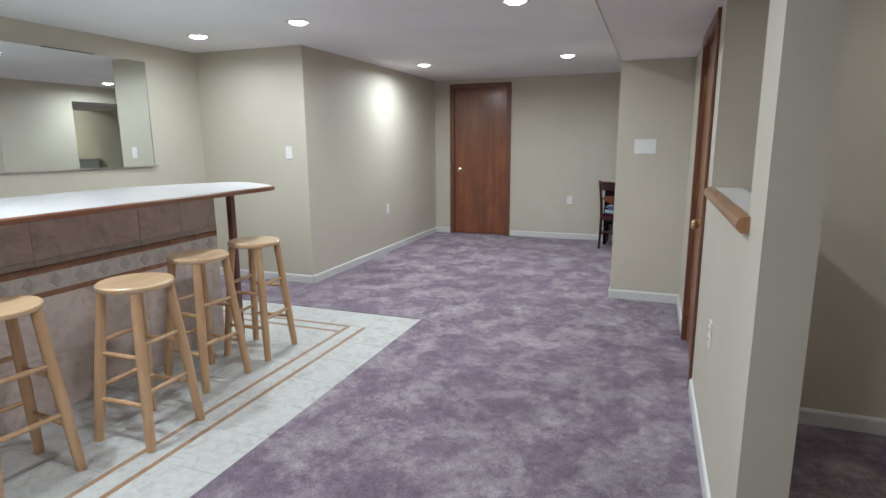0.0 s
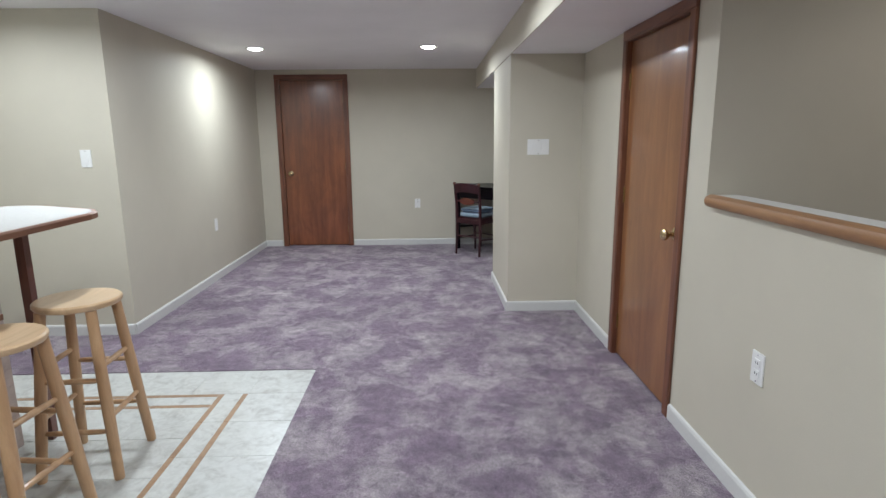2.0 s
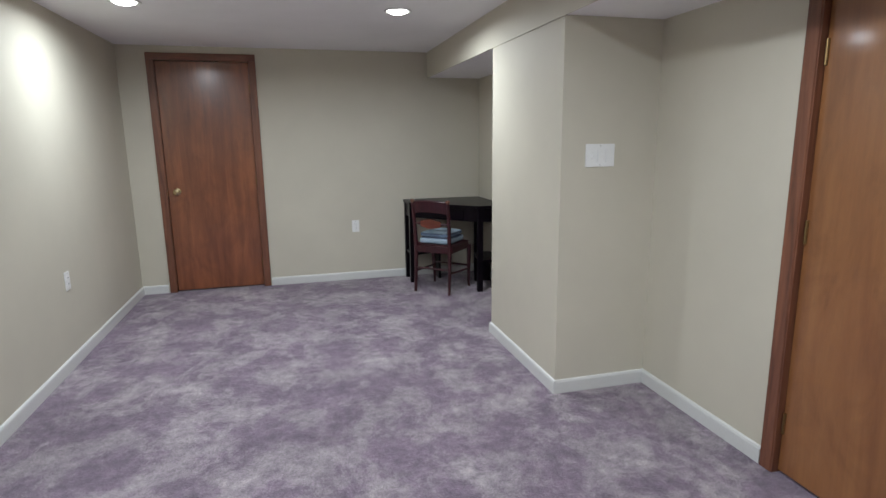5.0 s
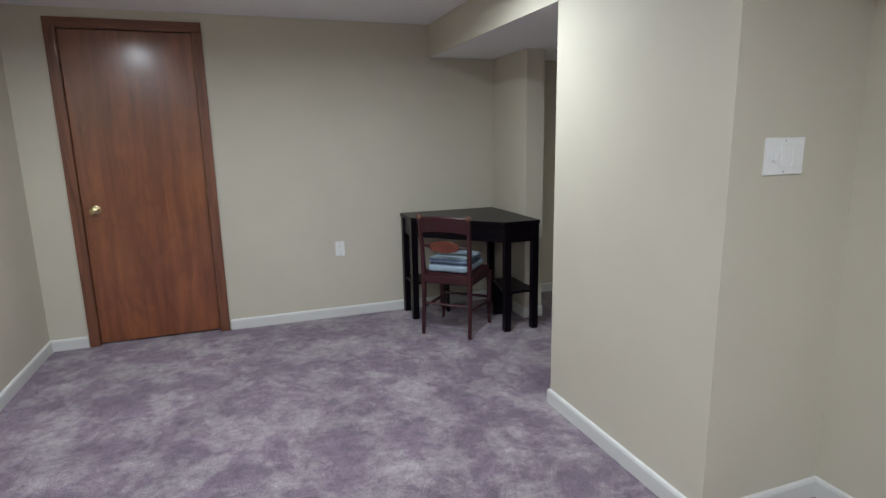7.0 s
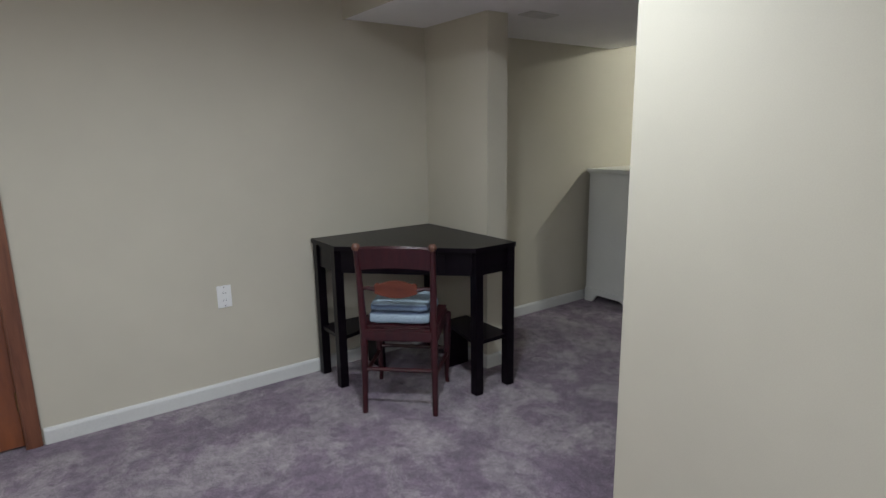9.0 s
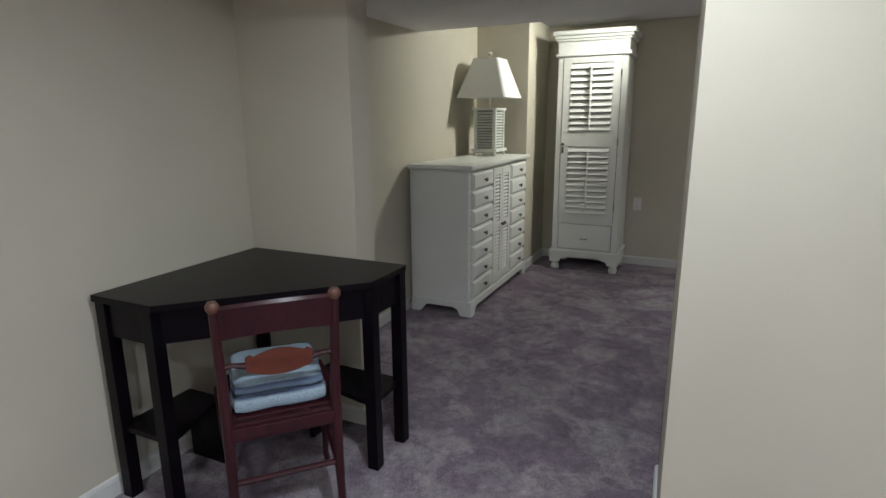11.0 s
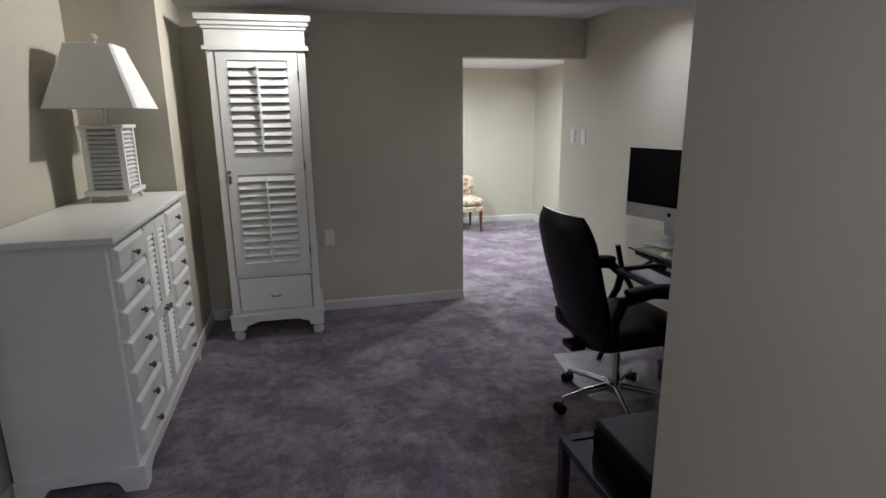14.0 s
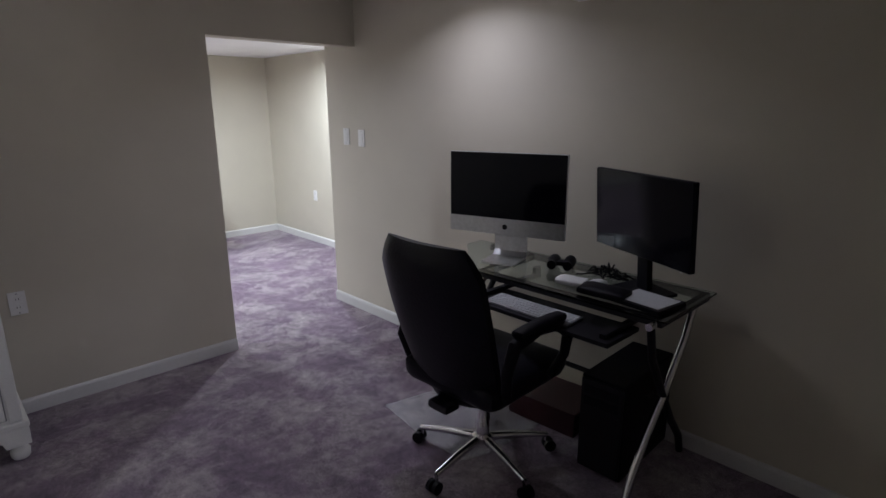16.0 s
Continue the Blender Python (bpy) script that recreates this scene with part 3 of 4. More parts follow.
part("shelf", slab([(-0.525, 7.63), (-0.525, 7.40), (-0.49, 7.385), (-0.22, 7.46), (-0.22, 7.63)], 0.265, 0.285), ESPRESSO, desk)
part("shelf", slab([(-0.02, 6.885), (0.215, 6.885), (0.215, 7.26), (0.06, 7.26)], 0.265, 0.285), ESPRESSO, desk)
part("shelf_support", boxes((-0.24, -0.22, 7.46, 7.63, 0.0, 0.265)), ESPRESSO, desk)
part("shelf_support", boxes((0.06, 0.215, 7.245, 7.262, 0.0, 0.265)), ESPRESSO, desk)

chair = thing("dining_chair", pose(-0.42, 6.965, 0, 0, 0, 137), "antique dark mahogany side chair with carved back", "chair")
# local: the seat reaches along -y from the back posts at y = 0
for sx in (-1, 1):
    part("back_post", tube([(sx * 0.172, 0.02, 0), (sx * 0.170, 0.005, 0.2), (sx * 0.168, 0.0, 0.42), (sx * 0.172, 0.012, 0.62), (sx * 0.176, 0.040, 0.822)],
                           [0.013, 0.016, 0.019, 0.016, 0.013], 10), MAHOGANY, chair, "", True)
    part("finial", lathe([(0.0001, 0.808), (0.012, 0.808), (0.019, 0.818), (0.020, 0.830), (0.013, 0.841), (0.0001, 0.844)], 14, pose(sx * 0.176, 0.040, 0)), WORN_TIP, chair, "rounded finial worn pale at the tip", True)
    part("front_leg", tube([(sx * 0.185, -0.36, 0), (sx * 0.180, -0.355, 0.04), (sx * 0.185, -0.35, 0.2), (sx * 0.19, -0.345, 0.40)], [0.012, 0.011, 0.018, 0.021], 10), MAHOGANY, chair, "", True)
    part("side_stretcher", tube([(sx * 0.170, 0.0, 0.19), (sx * 0.185, -0.35, 0.17)], 0.010, 8), MAHOGANY, chair, "", True)
    part("seat_rail", boxes((sx * 0.178 - 0.012, sx * 0.178 + 0.012, -0.34, -0.01, 0.37, 0.425), bevel=0.003), MAHOGANY, chair)
part("back_stretcher", tube([(-0.168, 0.003, 0.22), (0.168, 0.003, 0.22)], 0.010, 8), MAHOGANY, chair, "", True)
part("front_stretcher", tube([(-0.180, -0.352, 0.2), (0.180, -0.352, 0.2)], 0.010, 8), MAHOGANY, chair, "", True)
part("seat_rail", boxes((-0.165, 0.165, -0.012, 0.010, 0.365, 0.425), bevel=0.003), MAHOGANY, chair)
part("seat_rail", boxes((-0.168, 0.168, -0.365, -0.34, 0.365, 0.425), bevel=0.003), MAHOGANY, chair)
part("seat", boxes((-0.185, 0.185, -0.36, -0.012, 0.425, 0.437), bevel=0.004), MAHOGANY, chair)
bm = bmesh.new()
n = 14
ringsets = []
for i in range(n + 1):
    u = i / n * 2 - 1
    x, bow = u * 0.168, 0.030 * (1 - u * u)
    ringsets.append([bm.verts.new((x, y + bow, z)) for y, z in ((0.014, 0.715 + 0.018 * (1 - u * u)), (0.030, 0.715 + 0.018 * (1 - u * u)), (0.046, 0.815 + 0.012 * (1 - u * u)), (0.038, 0.825 + 0.012 * (1 - u * u)), (0.028, 0.818 + 0.012 * (1 - u * u)))])
for a, b in zip(ringsets, ringsets[1:]):
    for j in range(5):
        bm.faces.new((a[j], a[(j + 1) % 5], b[(j + 1) % 5], b[j]))
bm.faces.new(ringsets[0])
bm.faces.new(ringsets[-1][::-1])
part("crest_rail", bm, MAHOGANY, chair, "curved glossy crest rail", True)
bm = bmesh.new()
cols_s = []
for i in range(17):
    u = i / 16 * 2 - 1
    x = u * 0.100
    horn = 0.026 * max(0.0, 1 - abs(abs(u) - 0.93) / 0.10)
    hi = 0.636 + 0.034 * math.cos(u * 1.5) + horn
    lo = 0.606 - 0.020 * math.cos(u * 1.5)
    bow = 0.022 * (1 - (x / 0.165) ** 2)
    cols_s.append([bm.verts.new((x, y + bow, z)) for y, z in ((0.002, lo), (0.016, lo), (0.022, hi), (0.008, hi))])
for a, b in zip(cols_s, cols_s[1:]):
    for j in range(4):
        bm.faces.new((a[j], a[(j + 1) % 4], b[(j + 1) % 4], b[j]))
bm.faces.new(cols_s[0])
bm.faces.new(cols_s[-1][::-1])
part("splat", bm, ORANGE_WOOD, chair, "carved reddish-orange middle splat")
for sx in (-1, 1):
    part("cross_rail", tube([(sx * 0.171, 0.010, 0.622), (sx * 0.135, 0.018, 0.628), (sx * 0.096, 0.024, 0.622)], [0.010, 0.008, 0.012], 8), MAHOGANY, chair, "", True)
part("carved_rail", boxes((-0.160, 0.160, 0.012, 0.020, 0.376, 0.416), bevel=0.004), MAHOGANY, chair, "worn carved rail below the seat")

# folded striped blanket used as a cushion
m_cloth, nt_c, b_c = material("blue_striped_cloth")
vc = coords(nt_c)
sep = nt_c.nodes.new("ShaderNodeSeparateXYZ")
link(nt_c, vc, sep.inputs[0])
wob = noise_tex(nt_c, vc, 9, 3)
addz = nt_c.nodes.new("ShaderNodeMath")
addz.operation = "MULTIPLY_ADD"
addz.inputs[1].default_value = 0.012
link(nt_c, wob, addz.inputs[0])
link(nt_c, sep.outputs["Z"], addz.inputs[2])
scl = nt_c.nodes.new("ShaderNodeMath")
scl.operation = "MULTIPLY"
scl.inputs[1].default_value = 7.5
link(nt_c, addz.outputs[0], scl.inputs[0])
stripes = ramp(nt_c, scl.outputs[0], [(0.0, (0.26, 0.34, 0.42)), (0.40, (0.30, 0.38, 0.45)), (0.46, (0.06, 0.08, 0.14)), (0.53, (0.22, 0.29, 0.38)), (0.66, (0.15, 0.21, 0.31)), (0.74, (0.05, 0.07, 0.12)), (0.81, (0.31, 0.40, 0.47))])
weave = noise_tex(nt_c, vc, 240, 2)
link(nt_c, mix(nt_c, 0.3, stripes, ramp(nt_c, weave, [(0.35, (0.2, 0.2, 0.2)), (0.65, (0.8, 0.8, 0.8))]), "OVERLAY"), b_c.inputs["Base Color"])
b_c.inputs["Roughness"].default_value = 0.95
bump(nt_c, b_c, weave, 0.5, 0.004)


def soft_box(x0, x1, y0, y1, z0, z1, sag=0.0, cuts=6, radius=0.02, wobble=0.004, seed=0.0):
    bm = boxes((x0, x1, y0, y1, z0, z1))
    bmesh.ops.subdivide_edges(bm, edges=list(bm.edges), cuts=cuts, use_grid_fill=True)
    c = Vector(((x0 + x1) / 2, (y0 + y1) / 2, (z0 + z1) / 2))
    h = Vector(((x1 - x0) / 2, (y1 - y0) / 2, (z1 - z0) / 2))
    for v in bm.verts:
        p = v.co - c
        core = Vector([max(-(h[i] - radius), min(h[i] - radius, p[i])) for i in range(3)])
        d = p - core
        if d.length > 1e-6:
            p = core + d.normalized() * radius
        q = Vector((p.x / h.x, p.y / h.y, p.z / h.z))
        p.z += sag * (1 - q.x * q.x) * (1 - q.y * q.y) * (1 if p.z > 0 else 0)
        w = noise.noise((v.co + Vector((seed, seed, seed))) * 14) * wobble
        p += p.normalized() * w
        v.co = c + p
    for v in bm.verts:
        v.co.z = max(v.co.z, z0)
    return bm


cush = thing("folded_blanket", pose(-0.42, 6.965, 0.437, 0, 0, 137), "folded blue striped blanket lying on the chair seat", "blanket")
part("lower_fold", soft_box(-0.150, 0.150, -0.33, -0.018, 0.0, 0.062, 0.004, 6, 0.026, 0.006, 1.0), m_cloth, cush, "", True)
part("upper_fold", soft_box(-0.142, 0.146, -0.32, -0.022, 0.060, 0.104, 0.006, 6, 0.024, 0.007, 5.0), m_cloth, cush, "", True)


# Grey instead of white paint: shade in the gaps put into the colour
SHADOW_GREY = paint("gap_shade_grey", (0.25, 0.255, 0.25), 0.6, 0.05)


# ---- louvres, shared by dresser and armoire ----
def louvre(parent, x0, x1, z, depth_y, tilt=38, w=0.030):
    bm = bmesh.new()
    add_box(bm, x0, x1, -w / 2, w / 2, -0.003, 0.003, pose(0, depth_y, z, tilt, 0, 0))
    return part("slat", bm, FURN, parent)


def pull(parent, m, mat=PEWTER):
    return part("knob", lathe([(0.0001, 0), (0.006, 0), (0.005, 0.010), (0.013, 0.014), (0.015, 0.020), (0.010, 0.026), (0.0001, 0.028)], 12, m), mat, parent, "dark pewter knob", True)


# ---- dresser: local x across, front on -y ----
DW, DD, DH = 1.265, 0.45, 1.045
dresser = thing("dresser", pose(2.368, 7.20, 0), "tall white painted dresser with fourteen drawers and louvred doors", "dresser")
w = DW / 2
part("body", boxes((-w, w, 0.012, DD, 0.085, 1.005), bevel=0.003), FURN, dresser)
part("top", boxes((-w - 0.03, w + 0.03, -0.028, DD + 0.005, 1.018, 1.045), bevel=0.007, segments=3), FURN, dresser, "overhanging moulded top")
part("top_moulding", boxes((-w - 0.014, w + 0.014, -0.012, DD, 1.005, 1.018), bevel=0.004), FURN, dresser)
for x0, x1, y0, y1 in ((-w - 0.012, w + 0.012, 0.0, 0.02), ):
    bm = bmesh.new()
    pts = [(-w - 0.012, 0.0), (-w + 0.055, 0.0), (-w + 0.075, 0.045), (-w + 0.12, 0.06), (w - 0.12, 0.06), (w - 0.075, 0.045), (w - 0.055, 0.0), (w + 0.012, 0.0), (w + 0.012, 0.105), (-w - 0.012, 0.105)]
    fr = [bm.verts.new((x, -0.012, z)) for x, z in pts]
    bk = [bm.verts.new((x, 0.012, z)) for x, z in pts]
    bm.faces.new(fr)
    bm.faces.new(bk[::-1])
    for i in range(len(pts)):
        bm.faces.new((fr[i], bk[i], bk[(i + 1) % len(pts)], fr[(i + 1) % len(pts)]))
    part("plinth", bm, FURN, dresser, "bracket-footed plinth")
for sx in (-1, 1):
    bm = bmesh.new()
    pts = [(0.012, 0.0), (0.07, 0.0), (0.09, 0.045), (0.13, 0.06), (DD - 0.12, 0.06), (DD - 0.07, 0.0), (DD, 0.0), (DD, 0.105), (0.012, 0.105)]
    fr = [bm.verts.new((sx * (w + 0.012), y, z)) for y, z in pts]
    bk = [bm.verts.new((sx * (w - 0.010), y, z)) for y, z in pts]
    bm.faces.new(fr)
    bm.faces.new(bk[::-1])
    for i in range(len(pts)):
        bm.faces.new((fr[i], bk[i], bk[(i + 1) % len(pts)], fr[(i + 1) % len(pts)]))
    part("plinth", bm, FURN, dresser)
COLS = [(-w + 0.035, -w + 0.42), (w - 0.42, w - 0.035)]
ROWZ = [0.125 + k * 0.1245 for k in range(8)]
for x0, x1 in COLS:
    for k in range(7):
        z0, z1 = ROWZ[k] + 0.006, ROWZ[k + 1] - 0.006
        bm = bmesh.new()
        rim = [[bm.verts.new((x, y, z)) for x, z in ((x0 + i, z0 + i), (x1 - i, z0 + i), (x1 - i, z1 - i), (x0 + i, z1 - i))] for i, y in ((0, 0.012), (0, -0.002), (0.015, -0.015), (0.020, -0.015))]
        for a, b in zip(rim, rim[1:]):
            for j in range(4):
                bm.faces.new((a[j], a[(j + 1) % 4], b[(j + 1) % 4], b[j]))
        bm.faces.new(rim[-1])
        dr = part("drawer", bm, FURN, dresser)
        pull(dr, pose((x0 + x1) / 2, -0.015, (z0 + z1) / 2, 90))
CX0, CX1 = -w + 0.44, w - 0.44
for x0, x1, kx in ((CX0, -0.003, -0.022), (0.003, CX1, 0.022)):
    # backing sheet whose grey paints the shade behind the slats
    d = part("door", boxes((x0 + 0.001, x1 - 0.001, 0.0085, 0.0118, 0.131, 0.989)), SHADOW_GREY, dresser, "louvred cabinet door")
    for q in ((x0, x0 + 0.038, 0.13, 0.99), (x1 - 0.038, x1, 0.13, 0.99)):
        part("stile", boxes((q[0], q[1], -0.006, 0.0084, q[2], q[3])), FURN, d)
    for za, zb in ((0.13, 0.18), (0.94, 0.99), (0.535, 0.585)):
        part("rail", boxes((x0 + 0.038, x1 - 0.038, -0.006, 0.0084, za, zb)), FURN, d)
    for za, zb in ((0.185, 0.535), (0.59, 0.94)):
        k = 0
        while za + 0.012 + k * 0.027 < zb - 0.005:
            louvre(d, x0 + 0.038, x1 - 0.038, za + 0.014 + k * 0.027, 0.006, 40, 0.026)
            k += 1
    pull(d, pose(kx, -0.006, 0.56, 90))

# ---- table lamp on the dresser ----
m_shade, nt_s, b_s = material("linen_shade")
vs_ = coords(nt_s)
ws = noise_tex(nt_s, vs_, 300, 2)
link(nt_s, ramp(nt_s, ws, [(0.3, (0.70, 0.71, 0.69)), (0.7, (0.80, 0.81, 0.79))]), b_s.inputs["Base Color"])
b_s.inputs["Roughness"].default_value = 0.9
bump(nt_s, b_s, ws, 0.3, 0.002)
lamp = thing("table_lamp", pose(2.775, 7.455, 1.045), "white louvred box table lamp with tapered square shade, switched off", "lamp")
for sx in (-1, 1):
    for sy in (-1, 1):
        part("foot", tube([(sx * 0.112, sy * 0.092, 0.0), (sx * 0.108, sy * 0.088, 0.02), (sx * 0.106, sy * 0.086, 0.038)], [0.012, 0.010, 0.013], 8), FURN, lamp)
        part("corner_post", boxes((sx * 0.098 - 0.013, sx * 0.098 + 0.013, sy * 0.080 - 0.013, sy * 0.080 + 0.013, 0.060, 0.365)), FURN, lamp)
part("base_plate", boxes((-0.130, 0.130, -0.110, 0.110, 0.036, 0.060), bevel=0.005), FURN, lamp)
# grey core: the shade inside the slatted base as a colour
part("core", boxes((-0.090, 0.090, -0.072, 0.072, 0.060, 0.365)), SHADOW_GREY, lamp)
for k in range(13):
    z = 0.078 + k * 0.0222
    bm = bmesh.new()
    add_box(bm, -0.085, 0.085, -0.010, 0.010, -0.002, 0.002, pose(0, -0.083, z, 35))
    part("slat", bm, FURN, lamp)
    for sx in (-1, 1):
        bm = bmesh.new()
        add_box(bm, -0.010, 0.010, -0.067, 0.067, -0.002, 0.002, pose(sx * 0.101, 0, z, 0, sx * 35, 0))
        part("slat", bm, FURN, lamp)
part("cap", boxes((-0.122, 0.122, -0.104, 0.104, 0.365, 0.382), bevel=0.004), FURN, lamp)
part("neck", lathe([(0.0001, 0.372), (0.020, 0.372), (0.022, 0.384), (0.010, 0.395), (0.009, 0.47), (0.018, 0.475), (0.018, 0.52), (0.004, 0.53), (0.004, 0.785), (0.0001, 0.785)], 14), FURN, lamp)
part("finial", lathe([(0.0001, 0.780), (0.010, 0.782), (0.006, 0.790), (0.016, 0.798), (0.017, 0.810), (0.008, 0.820), (0.0001, 0.822)], 14), FURN, lamp, "small white finial", True)
bm = bmesh.new()
def ring(hx, hy, z, c=0.012):
    return [bm.verts.new((x, y, z)) for x, y in ((hx - c, -hy), (hx, -hy + c), (hx, hy - c), (hx - c, hy), (-hx + c, hy), (-hx, hy - c), (-hx, -hy + c), (-hx + c, -hy))]
sh = [ring(0.222, 0.205, 0.462), ring(0.219, 0.202, 0.472), ring(0.122, 0.106, 0.758), ring(0.124, 0.108, 0.765), ring(0.119, 0.103, 0.765), ring(0.214, 0.197, 0.468)]
for a, b in zip(sh, sh[1:] + sh[:1]):
    for j in range(8):
        bm.faces.new((a[j], a[(j + 1) % 8], b[(j + 1) % 8], b[j]))
part("shade", bm, m_shade, lamp, "tapered off-white linen shade")
part("spider", boxes((-0.118, 0.118, -0.002, 0.002, 0.728, 0.732), (-0.002, 0.002, -0.09, -0.0021, 0.728, 0.732), (-0.002, 0.002, 0.0021, 0.09, 0.728, 0.732)), BRASS_DULL, lamp)

# ---- armoire: local x across, front on -y; faces the room's west ----
arm = thing("armoire", pose(3.24, 6.725, 0, 0, 0, -90), "narrow tall white louvred armoire with one drawer", "armoire")
W2, AD = 0.285, 0.44
part("body", boxes((-W2, W2, 0.0, AD, 0.155, 1.86), bevel=0.003), FURN, arm)
for za, zb, o in ((1.845, 1.872, 0.022), (1.872, 1.965, 0.004), (1.965, 1.985, 0.016), (1.985, 2.010, 0.030), (2.010, 2.045, 0.046)):
    part("cornice", boxes((-W2 - o, W2 + o, -o - 0.004, AD, za, zb), bevel=0.006 if o > 0.01 else 0.002), FURN, arm)
bm = bmesh.new()
pts = [(-W2 - 0.015, 0.075), (-W2 + 0.075, 0.075), (-W2 + 0.085, 0.105), (-W2 + 0.13, 0.115), (-W2 + 0.15, 0.128), (W2 - 0.15, 0.128), (W2 - 0.13, 0.115), (W2 - 0.085, 0.105), (W2 - 0.075, 0.075), (W2 + 0.015, 0.075), (W2 + 0.015, 0.158), (-W2 - 0.015, 0.158)]
fr = [bm.verts.new((x, -0.016, z)) for x, z in pts]
bk = [bm.verts.new((x, 0.012, z)) for x, z in pts]
bm.faces.new(fr)
bm.faces.new(bk[::-1])
for i in range(len(pts)):
    bm.faces.new((fr[i], bk[i], bk[(i + 1) % len(pts)], fr[(i + 1) % len(pts)]))
part("apron", bm, FURN, arm, "shaped apron between the feet")
part("plinth_moulding", boxes((-W2 - 0.020, W2 + 0.020, -0.022, AD, 0.158, 0.185), bevel=0.006), FURN, arm)
for sx in (-1, 1):
    part("side_panel", boxes((sx * W2 - 0.012, sx * W2 + 0.012, 0.012, AD, 0.075, 0.158)), FURN, arm)
    for y in (0.035, AD - 0.045):
        part("foot", lathe([(0.0001, 0), (0.030, 0), (0.036, 0.012), (0.038, 0.035), (0.030, 0.052), (0.026, 0.058), (0.034, 0.066), (0.034, 0.0755), (0.0001, 0.0755)], 16, pose(sx * (W2 - 0.028), y, 0)), FURN, arm, "turned bun foot", True)
    part("pilaster", boxes((sx * (W2 - 0.024) - 0.022, sx * (W2 - 0.024) + 0.022, -0.010, 0.0, 0.19, 1.843), bevel=0.004), FURN, arm)
part("drawer", boxes((-0.228, 0.228, -0.012, 0.0, 0.205, 0.425), bevel=0.007), FURN, arm)
# grey plate showing round the drawer paints the shade of its gap
part("drawer_gap_shade", boxes((-0.233, 0.233, -0.0022, -0.0004, 0.200, 0.430)), SHADOW_GREY, arm)
part("drawer_handle", tube([(-0.03, -0.012, 0.305), (-0.028, -0.026, 0.303), (0.0, -0.030, 0.301), (0.028, -0.026, 0.303), (0.03, -0.012, 0.305)], 0.006, 8), CHROME, arm, "small nickel bail pull", True)
AX = 0.235
# sheet behind the shutter slats, coloured as the shade between them
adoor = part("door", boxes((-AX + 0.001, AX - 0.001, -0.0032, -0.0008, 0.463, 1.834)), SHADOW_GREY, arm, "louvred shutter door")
for xa, xb in ((-AX, -AX + 0.062), (AX - 0.062, AX)):
    part("stile", boxes((xa, xb, -0.014, -0.0033, 0.462, 1.835)), FURN, adoor)
for za, zb in ((0.462, 0.525), (1.790, 1.835), (1.105, 1.235)):
    part("rail", boxes((-AX + 0.062, AX - 0.062, -0.014, -0.0033, za, zb)), FURN, adoor)
# dark strips beside the door, painted shade in place of open gaps
part("door_gap_shade", boxes((-AX - 0.004, -AX - 0.0005, -0.006, -0.0005, 0.462, 1.835), (AX + 0.0005, AX + 0.004, -0.006, -0.0005, 0.462, 1.835)), SLOT, arm)
for za, zb, nsl in ((0.525, 1.105, 12), (1.235, 1.790, 11)):
    step = (zb - za) / nsl
    for k in range(nsl):
        bm = bmesh.new()
        add_box(bm, -AX + 0.063, AX - 0.063, -0.0240, 0.0240, -0.0028, 0.0028, pose(0, -0.011, za + step * (k + 0.5), 63))
        soften(bm, 0.002, 1)
        part("slat", bm, FURN, adoor)
    part("tilt_rod", boxes((-0.007, 0.007, -0.036, -0.024, za + 0.02, zb - 0.02), bevel=0.003), FURN, adoor)
part("latch", lathe([(0.0001, 0), (0.010, 0), (0.009, 0.006), (0.005, 0.012), (0.012, 0.020), (0.010, 0.028), (0.0001, 0.030)], 12, pose(-AX + 0.018, -0.014, 1.125, 90)), PEWTER, adoor, "dark pewter knob and key plate", True)
part("key_plate", boxes((-AX + 0.008, -AX + 0.026, -0.017, -0.014, 1.05, 1.10), bevel=0.001), PEWTER, adoor)
for z in (0.60, 1.15, 1.70):
    part("hinge", tube([(AX + 0.003, -0.014, z - 0.03), (AX + 0.003, -0.014, z + 0.03)], 0.005, 8), PEWTER, arm)


# ---- office: desk, screens, chair ----
BLACK = paint("black_satin_metal", (0.008, 0.007, 0.011), 0.42, 0.2, 120, 0.05, 1.3, 0.3)
BLACK_PLASTIC = paint("black_plastic", (0.005, 0.0045, 0.008), 0.5, 0.2, 200, 0.08, 1.3, 0.14)
LEATHER = paint("black_leather", (0.005, 0.0045, 0.009), 0.42, 0.25, 90, 0.4, 6, 0.2)
ALU = metal("brushed_aluminium", (0.62, 0.63, 0.64), 0.38)
PALE_GREY = paint("pale_grey_keys", (0.55, 0.56, 0.57), 0.5, 0.03, 90, 0.05)
RED_WOOD = paint("dark_red_enamel", (0.035, 0.004, 0.008), 0.4, 0.2, 60, 0.05)
m_screen, nt_x, b_x = material("dark_screen_glass")
b_x.inputs["Base Color"].default_value = (0.004, 0.004, 0.007, 1)
b_x.inputs["Roughness"].default_value = 0.09
b_x.inputs["Specular IOR Level"].default_value = 0.12
DESK_GLASS = glass("desk_glass", (0.82, 0.93, 0.90), 0.03)
m_mat, nt_t, b_t = material("clear_mat_vinyl")
b_t.inputs["Base Color"].default_value = (0.62, 0.62, 0.63, 1)
b_t.inputs["Roughness"].default_value = 0.35
b_t.inputs["Alpha"].default_value = 0.22

